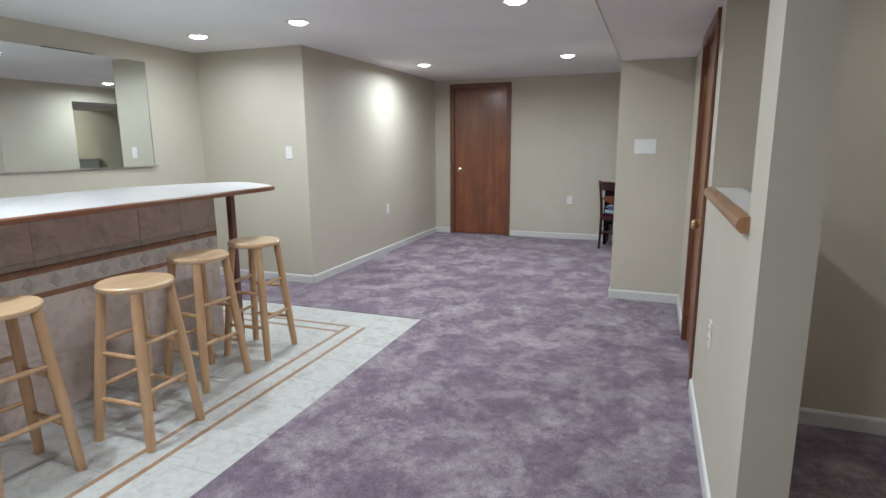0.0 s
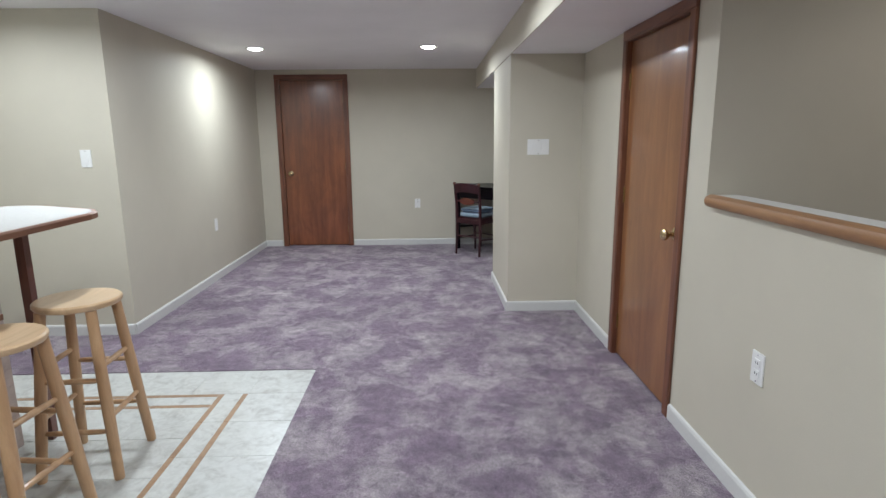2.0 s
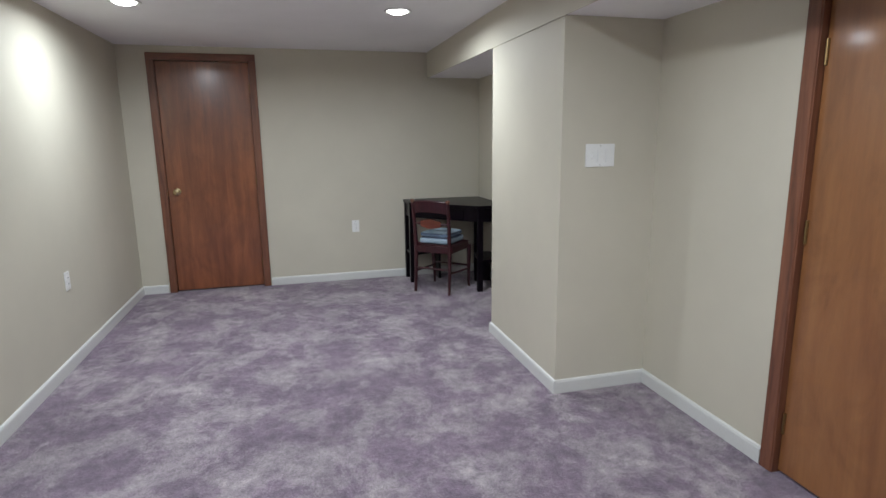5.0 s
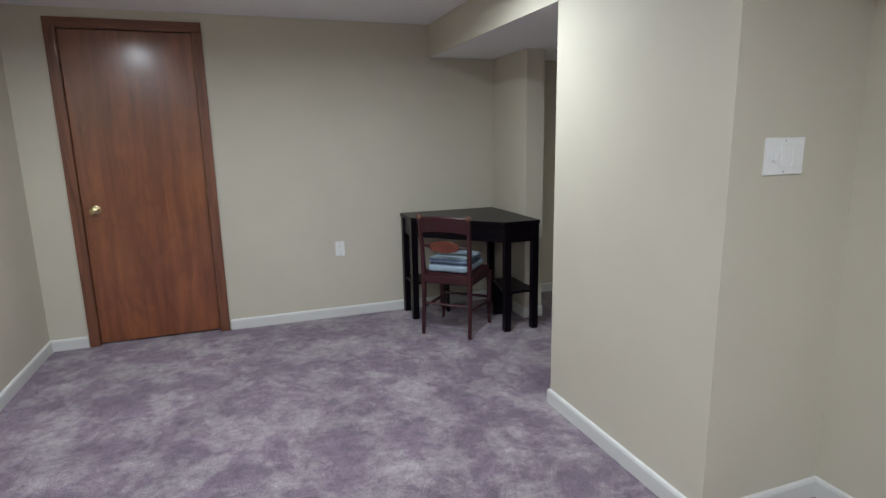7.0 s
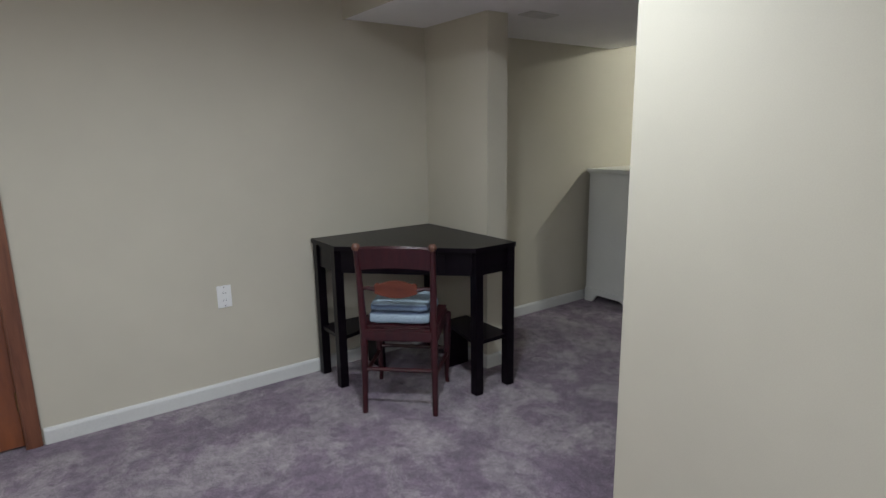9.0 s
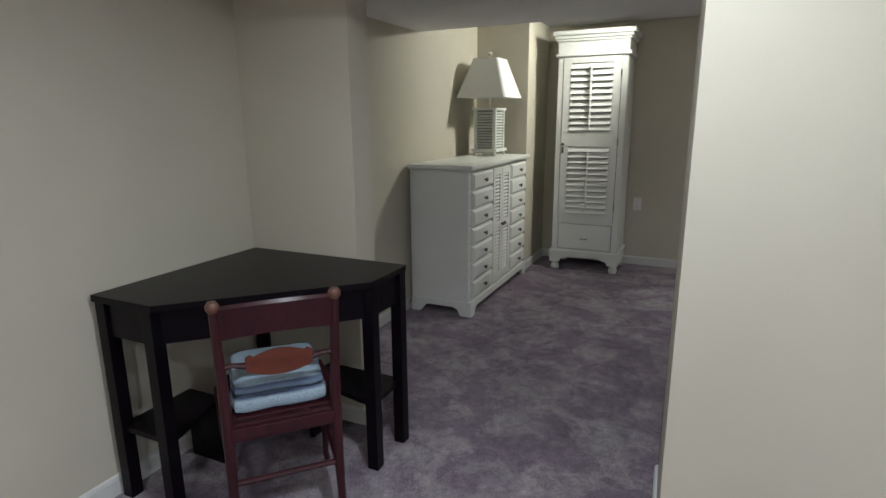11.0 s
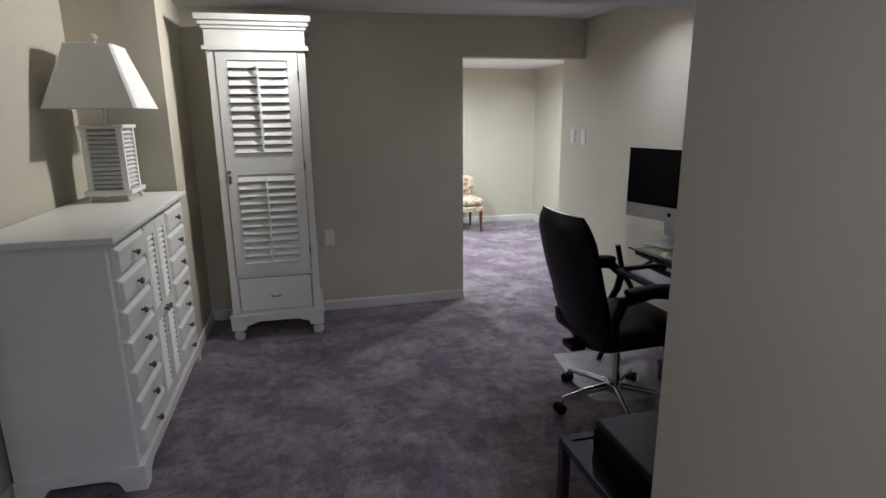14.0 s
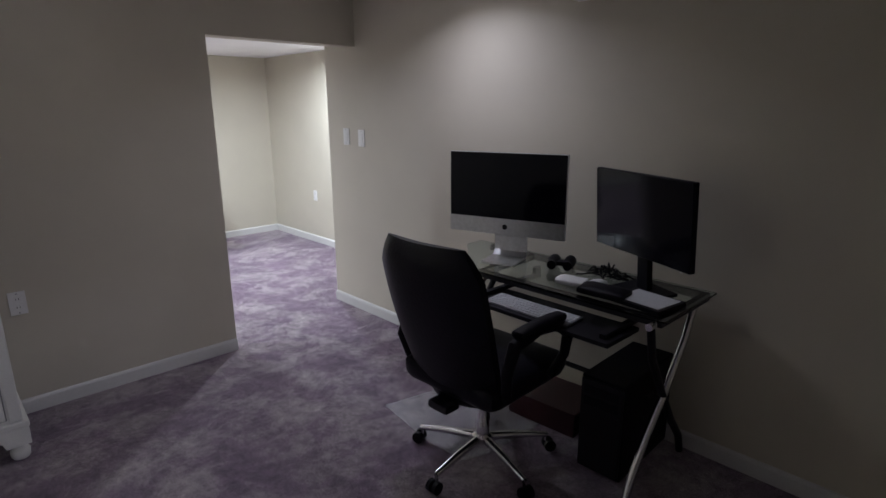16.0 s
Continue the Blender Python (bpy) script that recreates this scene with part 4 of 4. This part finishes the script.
odesk = thing("computer_desk", pose(0, 0, 0), "glass-topped computer desk on a black metal frame with keyboard tray", "desk")
glass_top = part("glass_top", slab([(2.50, 4.345), (2.50, 4.46), (2.16, 4.80), (1.22, 4.80), (1.22, 4.345)], 0.742, 0.750, 0.0015), DESK_GLASS, odesk, "clear tempered glass top")
part("top_frame", boxes((1.24, 2.40, 4.36, 4.385, 0.715, 0.742), (1.24, 1.265, 4.385, 4.78, 0.715, 0.742), (2.10, 2.125, 4.385, 4.78, 0.715, 0.742), (1.265, 2.10, 4.755, 4.78, 0.715, 0.742)), BLACK, odesk, "black metal top frame")
part("keyboard_tray", slab([(2.06, 4.70), (2.06, 4.93), (1.36, 4.93), (1.36, 4.70)], 0.645, 0.662, 0.003), BLACK, odesk, "black sliding keyboard tray")
for x in (1.40, 2.02):
    part("tray_rail", boxes((x - 0.012, x + 0.012, 4.45, 4.90, 0.662, 0.680), (x - 0.010, x + 0.010, 4.45, 4.49, 0.680, 0.714)), BLACK, odesk)
for x in (1.29, 2.33):
    part("curved_leg", tube([(x, 4.37, 0.715), (x, 4.44, 0.56), (x, 4.56, 0.40), (x, 4.70, 0.24), (x, 4.80, 0.10), (x, 4.84, 0.012)], 0.016, 10), BLACK if x > 2 else CHROME, odesk, "curved tubular leg", True)
    part("curved_leg", tube([(x, 4.76, 0.715), (x, 4.72, 0.56), (x, 4.62, 0.40), (x, 4.50, 0.22), (x, 4.40, 0.10), (x, 4.37, 0.012)], 0.016, 10), BLACK, odesk, "curved tubular leg", True)
part("cross_bar", tube([(1.29, 4.585, 0.34), (2.33, 4.585, 0.34)], 0.012, 8), BLACK, odesk)
part("end_cap", tube([(1.262, 4.785, 0.728), (1.262, 4.835, 0.728)], 0.014, 12), CHROME, odesk, "bright chrome end cap", True)
part("tray_bracket", tube([(2.06, 4.78, 0.655), (2.14, 4.76, 0.62), (2.22, 4.68, 0.60), (2.27, 4.56, 0.63), (2.28, 4.48, 0.70)], 0.011, 8), RED_WOOD, odesk, "dark red curved bracket", True)


def flat_screen(m, w, z0, z1, chin, label, stand):
    """Screen panel; local x across, front on -y; z from the table."""
    s = thing("computer_monitor", m, label, "monitor")
    c = part("casing", boxes((-w / 2, w / 2, 0.0, 0.018, z0, z1), bevel=0.004), ALU if chin else BLACK_PLASTIC, s)
    part("screen", boxes((-w / 2 + 0.003, w / 2 - 0.003, -0.004, 0.0, z0 + chin, z1 - 0.003), bevel=0.001), m_screen, s, "dark switched-off screen")
    if chin:
        part("chin_panel", boxes((-w / 2 + 0.001, w / 2 - 0.001, -0.003, 0.0, z0 + 0.002, z0 + chin - 0.001)), ALU, s, "aluminium lower panel")
        part("badge", lathe([(0.0001, 0), (0.013, 0), (0.013, 0.001), (0.0001, 0.001)], 16, pose(0, -0.003, z0 + chin / 2, 90)), BLACK, s, "small round dark badge")
    return s


imac = flat_screen(pose(2.14, 4.575, 0.750, 0, 0, 197), 0.595, 0.125, 0.520, 0.080, "all-in-one aluminium computer with dark screen on the desk", True)
bm = bmesh.new()
prof = [(0.012, 0.20), (0.05, 0.17), (0.075, 0.10), (0.078, 0.03), (0.055, 0.008), (-0.09, 0.006)]
strip = [[bm.verts.new((x, y, z)) for x in (-0.085, 0.085)] for y, z in prof] + [[bm.verts.new((x, y, z)) for x in (-0.085, 0.085)] for y, z in [(-0.09, 0.0), (0.062, 0.0), (0.088, 0.03), (0.085, 0.11), (0.058, 0.185), (0.018, 0.215)]]
for a, b in zip(strip, strip[1:] + strip[:1]):
    bm.faces.new((a[0], a[1], b[1], b[0]))
bm.faces.new([r[0] for r in strip])
bm.faces.new([r[1] for r in strip][::-1])
part("stand", bm, ALU, imac, "bent aluminium stand")
mon = flat_screen(pose(1.44, 4.575, 0.750, 4, 0, 157), 0.545, 0.155, 0.480, 0.0, "black flat monitor turned towards the chair", True)
part("stand_neck", boxes((-0.03, 0.03, 0.018, 0.045, 0.012, 0.26), bevel=0.004), BLACK_PLASTIC, mon)
part("stand_foot", boxes((-0.11, 0.11, -0.06, 0.10, 0.0, 0.012), bevel=0.004), BLACK_PLASTIC, mon)
part("power_light", boxes((0.225, 0.235, -0.005, -0.0042, 0.150, 0.154)), PLASTIC, mon)

kb = thing("keyboard", pose(1.76, 4.845, 0.662, 3, 0, 180), "slim aluminium keyboard with white keys on the tray", "keyboard")
part("base", boxes((-0.21, 0.21, -0.057, 0.057, 0.0, 0.010), bevel=0.003), ALU, kb)
KEY = piece_mesh("key", boxes((-0.0085, 0.0085, -0.008, 0.008, 0.0, 0.004), bevel=0.001, segments=1), PALE_GREY)
for r in range(5):
    for c in range(20):
        place_piece("key", KEY, kb, pose(-0.195 + c * 0.0205, -0.040 + r * 0.020, 0.010))
mouse = thing("mouse", pose(1.60, 4.62, 0.750, 0, 0, 160), "small white computer mouse on the glass", "mouse")
bm = lathe([(0.0001, 0.0), (0.030, 0.0), (0.031, 0.008), (0.027, 0.020), (0.015, 0.029), (0.0001, 0.031)], 20)
for v in bm.verts:
    v.co.y *= 1.75
part("shell", bm, PLASTIC, mouse, "", True)
paper = thing("papers", pose(1.70, 4.655, 0.750, 0, 0, 15), "crumpled white papers lying on the glass desk", "papers")
part("sheet", soft_box(-0.06, 0.06, -0.045, 0.045, 0.0, 0.022, 0.006, 4, 0.008, 0.010, 3.0), PLASTIC, paper, "", True)
pad = thing("desk_pad", pose(1.52, 4.70, 0.750, 0, 0, 5), "dark soft pouch lying on the glass desk", "pouch")
part("pouch", soft_box(-0.10, 0.10, -0.055, 0.055, 0.0, 0.035, 0.006, 5, 0.014, 0.008, 8.0), BLACK_PLASTIC, pad, "", True)
cam_ob = thing("binoculars", pose(1.86, 4.50, 0.750, 0, 0, 25), "pair of black binoculars on the desk", "binoculars")
for sx in (-1, 1):
    part("barrel", lathe([(0.0001, 0), (0.026, 0), (0.028, 0.012), (0.026, 0.05), (0.020, 0.07), (0.018, 0.10), (0.021, 0.108), (0.0001, 0.108)], 16, pose(sx * 0.036, -0.05, 0.0285, 90, 0, 180 if sx < 0 else 180)), BLACK_PLASTIC, cam_ob, "", True)
part("bridge", boxes((-0.024, 0.024, -0.02, 0.03, 0.02, 0.038), bevel=0.004), BLACK_PLASTIC, cam_ob)
cables = thing("cables", pose(1.62, 4.50, 0.754), "tangle of dark cables lying on the desk", "cable")
for k in range(6):
    rr = random.Random(k + 4)
    pts = []
    for i in range(15):
        a = i / 14
        pts.append((0.18 * (a - 0.5) * (1 + 0.3 * k / 5) + 0.02 * math.sin(a * 9 + k), 0.055 * math.sin(a * (4 + k) + k) - 0.02, max(0.0, 0.005 + 0.055 * math.sin(a * math.pi) * rr.random() + 0.02 * math.sin(a * 6.28 + k))))
    part("cable", tube(pts, 0.0035, 6), BLACK_PLASTIC, cables, "", True)
laptop = thing("document_tray", pose(1.36, 4.66, 0.750, 0, 0, -8), "dark flat document tray with papers on the desk", "tray")
part("tray", boxes((-0.11, 0.11, -0.09, 0.09, 0.0, 0.016), bevel=0.003), BLACK_PLASTIC, laptop)
part("sheet", boxes((-0.095, 0.09, -0.075, 0.07, 0.016, 0.018)), PALE_GREY, laptop, "pale printed sheet")

# ---- office chair ----
oc = thing("office_chair", pose(1.865, 5.02, 0, 0, 0, 2), "black leather high-back office chair on a chrome base", "office chair")
# local: sits facing -y
part("column", lathe([(0.0001, 0.095), (0.030, 0.095), (0.030, 0.17), (0.024, 0.18), (0.024, 0.36), (0.0001, 0.36)], 18), CHROME, oc, "chrome gas column", True)
part("hub", lathe([(0.0001, 0.075), (0.045, 0.075), (0.045, 0.115), (0.034, 0.128), (0.0001, 0.128)], 20), CHROME, oc, "", True)
for k in range(5):
    a = radians(20 + 72 * k)
    d = Vector((math.cos(a), math.sin(a), 0))
    arm_ = part("base_arm", tube([d * 0.03 + Vector((0, 0, 0.102)), d * 0.16 + Vector((0, 0, 0.094)), d * 0.295 + Vector((0, 0, 0.074))], [0.020, 0.017, 0.012], 10), CHROME, oc, "polished chrome arm", True)
    part("caster_stem", tube([d * 0.29 + Vector((0, 0, 0.045)), d * 0.29 + Vector((0, 0, 0.078))], 0.007, 8), CHROME, arm_)
    side = Vector((-d.y, d.x, 0))
    part("caster", add_tube(tube([d * 0.305 + side * 0.006 + Vector((0, 0, 0.026)), d * 0.305 + side * 0.024 + Vector((0, 0, 0.026))], 0.026, 14),
                            [d * 0.305 - side * 0.024 + Vector((0, 0, 0.026)), d * 0.305 - side * 0.006 + Vector((0, 0, 0.026))], 0.026, 14), BLACK_PLASTIC, arm_, "black twin-wheel caster", True)
part("mechanism", boxes((-0.10, 0.10, -0.12, 0.14, 0.345, 0.385), bevel=0.008), BLACK, oc)
part("lever", tube([(0.09, 0.02, 0.365), (0.20, 0.02, 0.36), (0.25, 0.02, 0.345)], 0.006, 8), BLACK, oc)
part("seat", soft_box(-0.245, 0.245, -0.27, 0.24, 0.385, 0.495, 0.018, 8, 0.045, 0.004, 2.0), LEATHER, oc, "thick padded leather seat", True)
# curved padded backrest
bm = bmesh.new()
NX, NZ = 12, 18
front, back = [], []
for j in range(NZ + 1):
    v = j / NZ
    z = 0.36 + v * 0.665
    half = 0.245 * (0.82 + 0.20 * math.sin(math.pi * (0.05 + 0.68 * v))) * (1 - 0.20 * max(0, v - 0.84) / 0.16) * (1 - 0.30 * max(0, 0.14 - v) / 0.14)
    yb = 0.165 + 0.195 * v + 0.015 * math.sin(math.pi * v)
    fr_, bk_ = [], []
    for i in range(NX + 1):
        u = i / NX * 2 - 1
        edge = 1 - abs(u) ** 4
        top = 1 - max(0, (v - 0.90) / 0.10) ** 2 * 0.8
        thick = (0.030 + 0.055 * edge) * top
        x = u * half
        wrap = -0.030 * u * u
        pleat = 0.008 * math.cos(v * math.pi * 8) * edge
        fr_.append(bm.verts.new((x, yb + wrap - thick / 2 - pleat, z)))
        bk_.append(bm.verts.new((x, yb + wrap + thick * 0.55, z)))
    front.append(fr_)
    back.append(bk_)
for j in range(NZ):
    for i in range(NX):
        bm.faces.new((front[j][i], front[j][i + 1], front[j + 1][i + 1], front[j + 1][i]))
        bm.faces.new((back[j][i + 1], back[j][i], back[j + 1][i], back[j + 1][i + 1]))
    bm.faces.new((front[j][0], front[j + 1][0], back[j + 1][0], back[j][0]))
    bm.faces.new((front[j + 1][NX], front[j][NX], back[j][NX], back[j + 1][NX]))
for i in range(NX):
    bm.faces.new((front[NZ][i], front[NZ][i + 1], back[NZ][i + 1], back[NZ][i]))
    bm.faces.new((front[0][i + 1], front[0][i], back[0][i], back[0][i + 1]))
part("backrest", bm, LEATHER, oc, "tall padded leather back", True)
part("back_bar", boxes((-0.05, 0.05, 0.20, 0.275, 0.34, 0.372), bevel=0.008), BLACK, oc)
for sx in (-1, 1):
    x = sx * 0.275
    ar = part("armrest", tube([(x * 0.92, 0.17, 0.44), (x, 0.20, 0.56), (x, 0.16, 0.655), (x, 0.02, 0.685), (x, -0.12, 0.665), (x, -0.19, 0.60), (x, -0.17, 0.52), (x * 0.92, -0.10, 0.44)],
                              [0.018, 0.022, 0.026, 0.028, 0.027, 0.024, 0.020, 0.018], 12), BLACK_PLASTIC, oc, "looped black armrest", True)
    part("arm_pad", soft_box(x - 0.030, x + 0.030, -0.14, 0.15, 0.676, 0.712, 0.006, 4, 0.016, 0.002, 4.0), LEATHER, ar, "padded arm cushion", True)

cmat = thing("chair_mat", pose(0, 0, 0.002), "clear vinyl chair mat lying on the carpet", "chair mat")
part("mat", slab([(2.50, 5.06), (2.38, 4.50), (1.84, 4.50), (1.86, 4.98), (1.90, 5.10), (2.10, 5.115)], 0.0, 0.004, 0.001), m_mat, cmat)

# ---- things under and beside the desk ----
pc = thing("computer_tower", pose(1.46, 4.55, 0, 0, 0, 2), "black computer tower standing under the desk", "computer")
part("case", boxes((-0.095, 0.095, -0.22, 0.22, 0.012, 0.43), bevel=0.006), BLACK_PLASTIC, pc)
part("front_panel", boxes((-0.090, 0.090, 0.22, 0.232, 0.03, 0.42), bevel=0.004), BLACK, pc)
for z in (0.36, 0.31):
    part("drive_bay", boxes((-0.075, 0.075, 0.232, 0.235, z, z + 0.035), bevel=0.001), BLACK_PLASTIC, pc)
for sx in (-1, 1):
    for sy in (-1, 1):
        part("foot", boxes((sx * 0.07 - 0.015, sx * 0.07 + 0.015, sy * 0.18 - 0.02, sy * 0.18 + 0.02, 0.0, 0.012)), BLACK_PLASTIC, pc)
box1 = thing("storage_box", pose(1.86, 4.50, 0, 0, 0, 4), "low dark red storage box with fitted lid under the desk", "box")
part("box", boxes((-0.18, 0.18, -0.13, 0.13, 0.0, 0.10), bevel=0.004), RED_WOOD, box1)
part("lid", boxes((-0.187, 0.187, -0.137, 0.137, 0.100, 0.122), bevel=0.003), RED_WOOD, box1, "flat fitted lid")

rack = thing("magazine_rack", pose(0, 0, 0), "black two-tier metal stand with white papers", "rack")
RX0, RX1, RY0, RY1, RH = 0.40, 0.75, 5.50, 5.87, 0.62
for x in (RX0 + 0.012, RX1 - 0.012):
    for y in (RY0 + 0.012, RY1 - 0.012):
        part("post", boxes((x - 0.012, x + 0.012, y - 0.012, y + 0.012, 0, RH - 0.02)), BLACK, rack)
    part("top_rail", boxes((x - 0.012, x + 0.012, RY0, RY1, RH - 0.02, RH)), BLACK, rack)
for y in (RY0 + 0.012, RY1 - 0.012):
    part("top_rail", boxes((RX0 + 0.024, RX1 - 0.024, y - 0.012, y + 0.012, RH - 0.02, RH)), BLACK, rack)
for z in (0.10, 0.36):
    part("shelf", boxes((RX0 + 0.024, RX1 - 0.024, RY0 + 0.024, RY1 - 0.024, z, z + 0.014)), BLACK, rack)
for k, (z, n_) in enumerate(((0.114, 5), (0.374, 3))):
    stack = thing("paper_stack", pose(0.575, 5.685, z, 0, 0, 4 - 9 * k), "stack of white papers on a shelf of the stand", "papers", "paper stacks on the stand")
    for q in range(n_):
        part("sheaf", boxes((-0.12 + 0.003 * q, 0.12 + 0.002 * q, -0.12, 0.13 - 0.004 * q, 0.014 * q, 0.013 + 0.014 * q)), PLASTIC, stack)
part("top_panel", boxes((RX0 + 0.024, RX1 - 0.024, RY0 + 0.024, RY1 - 0.024, RH - 0.016, RH - 0.004)), BLACK, rack)
scanner = thing("scanner", pose(0.56, 5.65, RH - 0.004), "flat black scanner lying on the stand", "scanner")
part("body", boxes((-0.12, 0.12, -0.13, 0.16, 0.0, 0.062), bevel=0.008), BLACK_PLASTIC, scanner)
part("lid", boxes((-0.12, 0.12, -0.128, 0.155, 0.063, 0.088), bevel=0.006), BLACK, scanner)
part("label", boxes((0.1201, 0.1208, 0.04, 0.10, 0.015, 0.045)), PALE_GREY, scanner, "pale rating label")

# ---- next room: floral slipper chair ----
m_floral, nt_f, b_f = material("floral_upholstery")
vf = coords(nt_f)
vor = nt_f.nodes.new("ShaderNodeTexVoronoi")
vor.inputs["Scale"].default_value = 13.0
link(nt_f, vf, vor.inputs["Vector"])
blot = noise_tex(nt_f, vf, 22, 4, 0.6, 1.0)
col_f = ramp(nt_f, vor.outputs["Distance"], [(0.12, (0.50, 0.12, 0.08)), (0.30, (0.58, 0.30, 0.18)), (0.42, (0.62, 0.55, 0.42)), (0.8, (0.66, 0.60, 0.48))])
col_f = mix(nt_f, ramp(nt_f, blot, [(0.52, (0, 0, 0)), (0.60, (0.8, 0.8, 0.8))]), col_f, (0.22, 0.20, 0.10))
link(nt_f, col_f, b_f.inputs["Base Color"])
b_f.inputs["Roughness"].default_value = 0.9
LEG_WOOD = wood("dark_chair_leg", (0.07, 0.02, 0.012), (0.16, 0.05, 0.03), 0.35)
fc = thing("slipper_chair", pose(6.37, 4.62, 0, 0, 0, 0), "low armless chair in cream and red floral fabric", "chair")
for x, y in ((-0.20, -0.255), (-0.20, 0.255), (0.22, -0.24), (0.22, 0.24)):
    part("leg", tube([(x * 1.05, y * 1.02, 0), (x, y, 0.12), (x, y, 0.262)], [0.014, 0.017, 0.023], 10), LEG_WOOD, fc, "dark turned leg", True)
part("seat_frame", soft_box(-0.24, 0.25, -0.28, 0.28, 0.255, 0.335, 0.0, 5, 0.02, 0.002, 1.0), m_floral, fc, "", True)
part("seat_cushion", soft_box(-0.245, 0.20, -0.285, 0.285, 0.335, 0.425, 0.02, 6, 0.04, 0.004, 2.0), m_floral, fc, "", True)
part("backrest", soft_box(0.14, 0.26, -0.27, 0.27, 0.42, 0.66, 0.03, 6, 0.05, 0.006, 3.0), m_floral, fc, "", True)


# ---- floor tiles and bar tiles ----
FLOOR_TILE = marble_tile("white_marble_tile", (0.53, 0.54, 0.515), (0.36, 0.355, 0.33), 0.30, 7)
STRIP = wood("tan_inlay_strip", (0.28, 0.165, 0.09), (0.43, 0.285, 0.17), 0.3, (3, 3, 3), 6, 0.2, 1)
tile_floor = tagged(new("floor_tiles"), "white marble floor tiles with tan inlay border", "tile floor", kind="structure")
tile_floor.matrix_basis = pose(0, 0, -0.012)
TILE_CACHE = {}


def floor_piece(x0, x1, y0, y1, mat, name="tile", h=0.008):
    g = 0.0011
    w, d = round(x1 - x0 - 2 * g, 4), round(y1 - y0 - 2 * g, 4)
    if w < 0.008 or d < 0.008:
        return
    key = (w, d, mat.name)
    if key not in TILE_CACHE:
        TILE_CACHE[key] = bevelled_tile(w, d, h, mat, "z", 0.0016)
    place_piece(name, TILE_CACHE[key], tile_floor, pose((x0 + x1) / 2, (y0 + y1) / 2, 0))


def run(a, b, step):
    """Cuts from a towards b."""
    out, s = [], (1 if b > a else -1)
    while (b - a) * s > 1e-6:
        c = a + s * step
        c = b if (c - b) * s > 0 else c
        out.append((min(a, c), max(a, c)))
        a = c
    return out


S, XL, YB = 0.305, -4.14, -2.5
for x0, x1 in run(-1.56, XL, S):
    floor_piece(x0, x1, 3.454, 3.76, FLOOR_TILE)
for y0, y1 in run(3.454, YB, S):
    floor_piece(-1.866, -1.56, y0, y1, FLOOR_TILE)
    floor_piece(-1.894, -1.866, y0, y1, STRIP, "inlay_strip")
    floor_piece(-1.991, -1.894, y0, y1, FLOOR_TILE)
    floor_piece(-2.019, -1.991, y0, y1, STRIP, "inlay_strip")
for x0, x1 in run(-2.019, XL, S):
    floor_piece(x0, x1, 3.426, 3.454, STRIP, "inlay_strip")
    floor_piece(x0, x1, 3.334, 3.426, FLOOR_TILE)
    floor_piece(x0, x1, 3.306, 3.334, STRIP, "inlay_strip")
    for y0, y1 in run(3.306, YB, S):
        if x1 > -2.75 or y1 > 2.9:
            floor_piece(x0, x1, y0, y1, FLOOR_TILE)


def bar_piece(name, y0, y1, z0, z1, mat, t=0.008, turn=0):
    g = 0.0015
    key = (round(y1 - y0, 4), round(z1 - z0, 4), mat.name, t)
    if key not in TILE_CACHE:
        TILE_CACHE[key] = bevelled_tile(y1 - y0 - 2 * g, z1 - z0 - 2 * g, t, mat, "x", 0.002)
    place_piece(name, TILE_CACHE[key], bar, pose(-0.008, (y0 + y1) / 2, (z0 + z1) / 2, turn, 0, 0))


for y0, y1 in run(BAR_Y1, BAR_Y0, 0.30):
    for z0, z1 in ((0.0, 0.295), (0.295, 0.590), (0.775, 1.008)):
        bar_piece("tile", y0, y1, z0, z1, BAR_TILE)
for y0, y1 in run(BAR_Y1, BAR_Y0, 0.20):
    bar_piece("liner", y0, y1, 0.590, 0.618, BAND_TILE, 0.011)
    bar_piece("liner", y0, y1, 0.708, 0.746, BAND_TILE, 0.011)
    bar_piece("liner", y0, y1, 0.746, 0.775, LIGHT_TILE, 0.012)
for y0, y1 in run(BAR_Y1, BAR_Y0, 0.13):
    bar_piece("decor_tile", y0, y1, 0.618, 0.708, LIGHT_TILE, 0.007)
    c = (y0 + y1) / 2
    if y1 - y0 > 0.12:
        bar_piece("diamond", c - 0.028, c + 0.028, 0.635, 0.691, DIAMOND, 0.011, 45)
# end of the bar, seen from the open side
for z0, z1 in ((0.0, 0.295), (0.295, 0.590), (0.590, 0.775), (0.775, 1.008)):
    key = ("end", round(z1 - z0, 4))
    TILE_CACHE[key] = TILE_CACHE.get(key) or bevelled_tile(0.40, z1 - z0 - 0.003, 0.006, BAR_TILE, "x")
    place_piece("tile", TILE_CACHE[key], bar, pose(-0.21, BAR_Y1, (z0 + z1) / 2, 0, 0, 90))
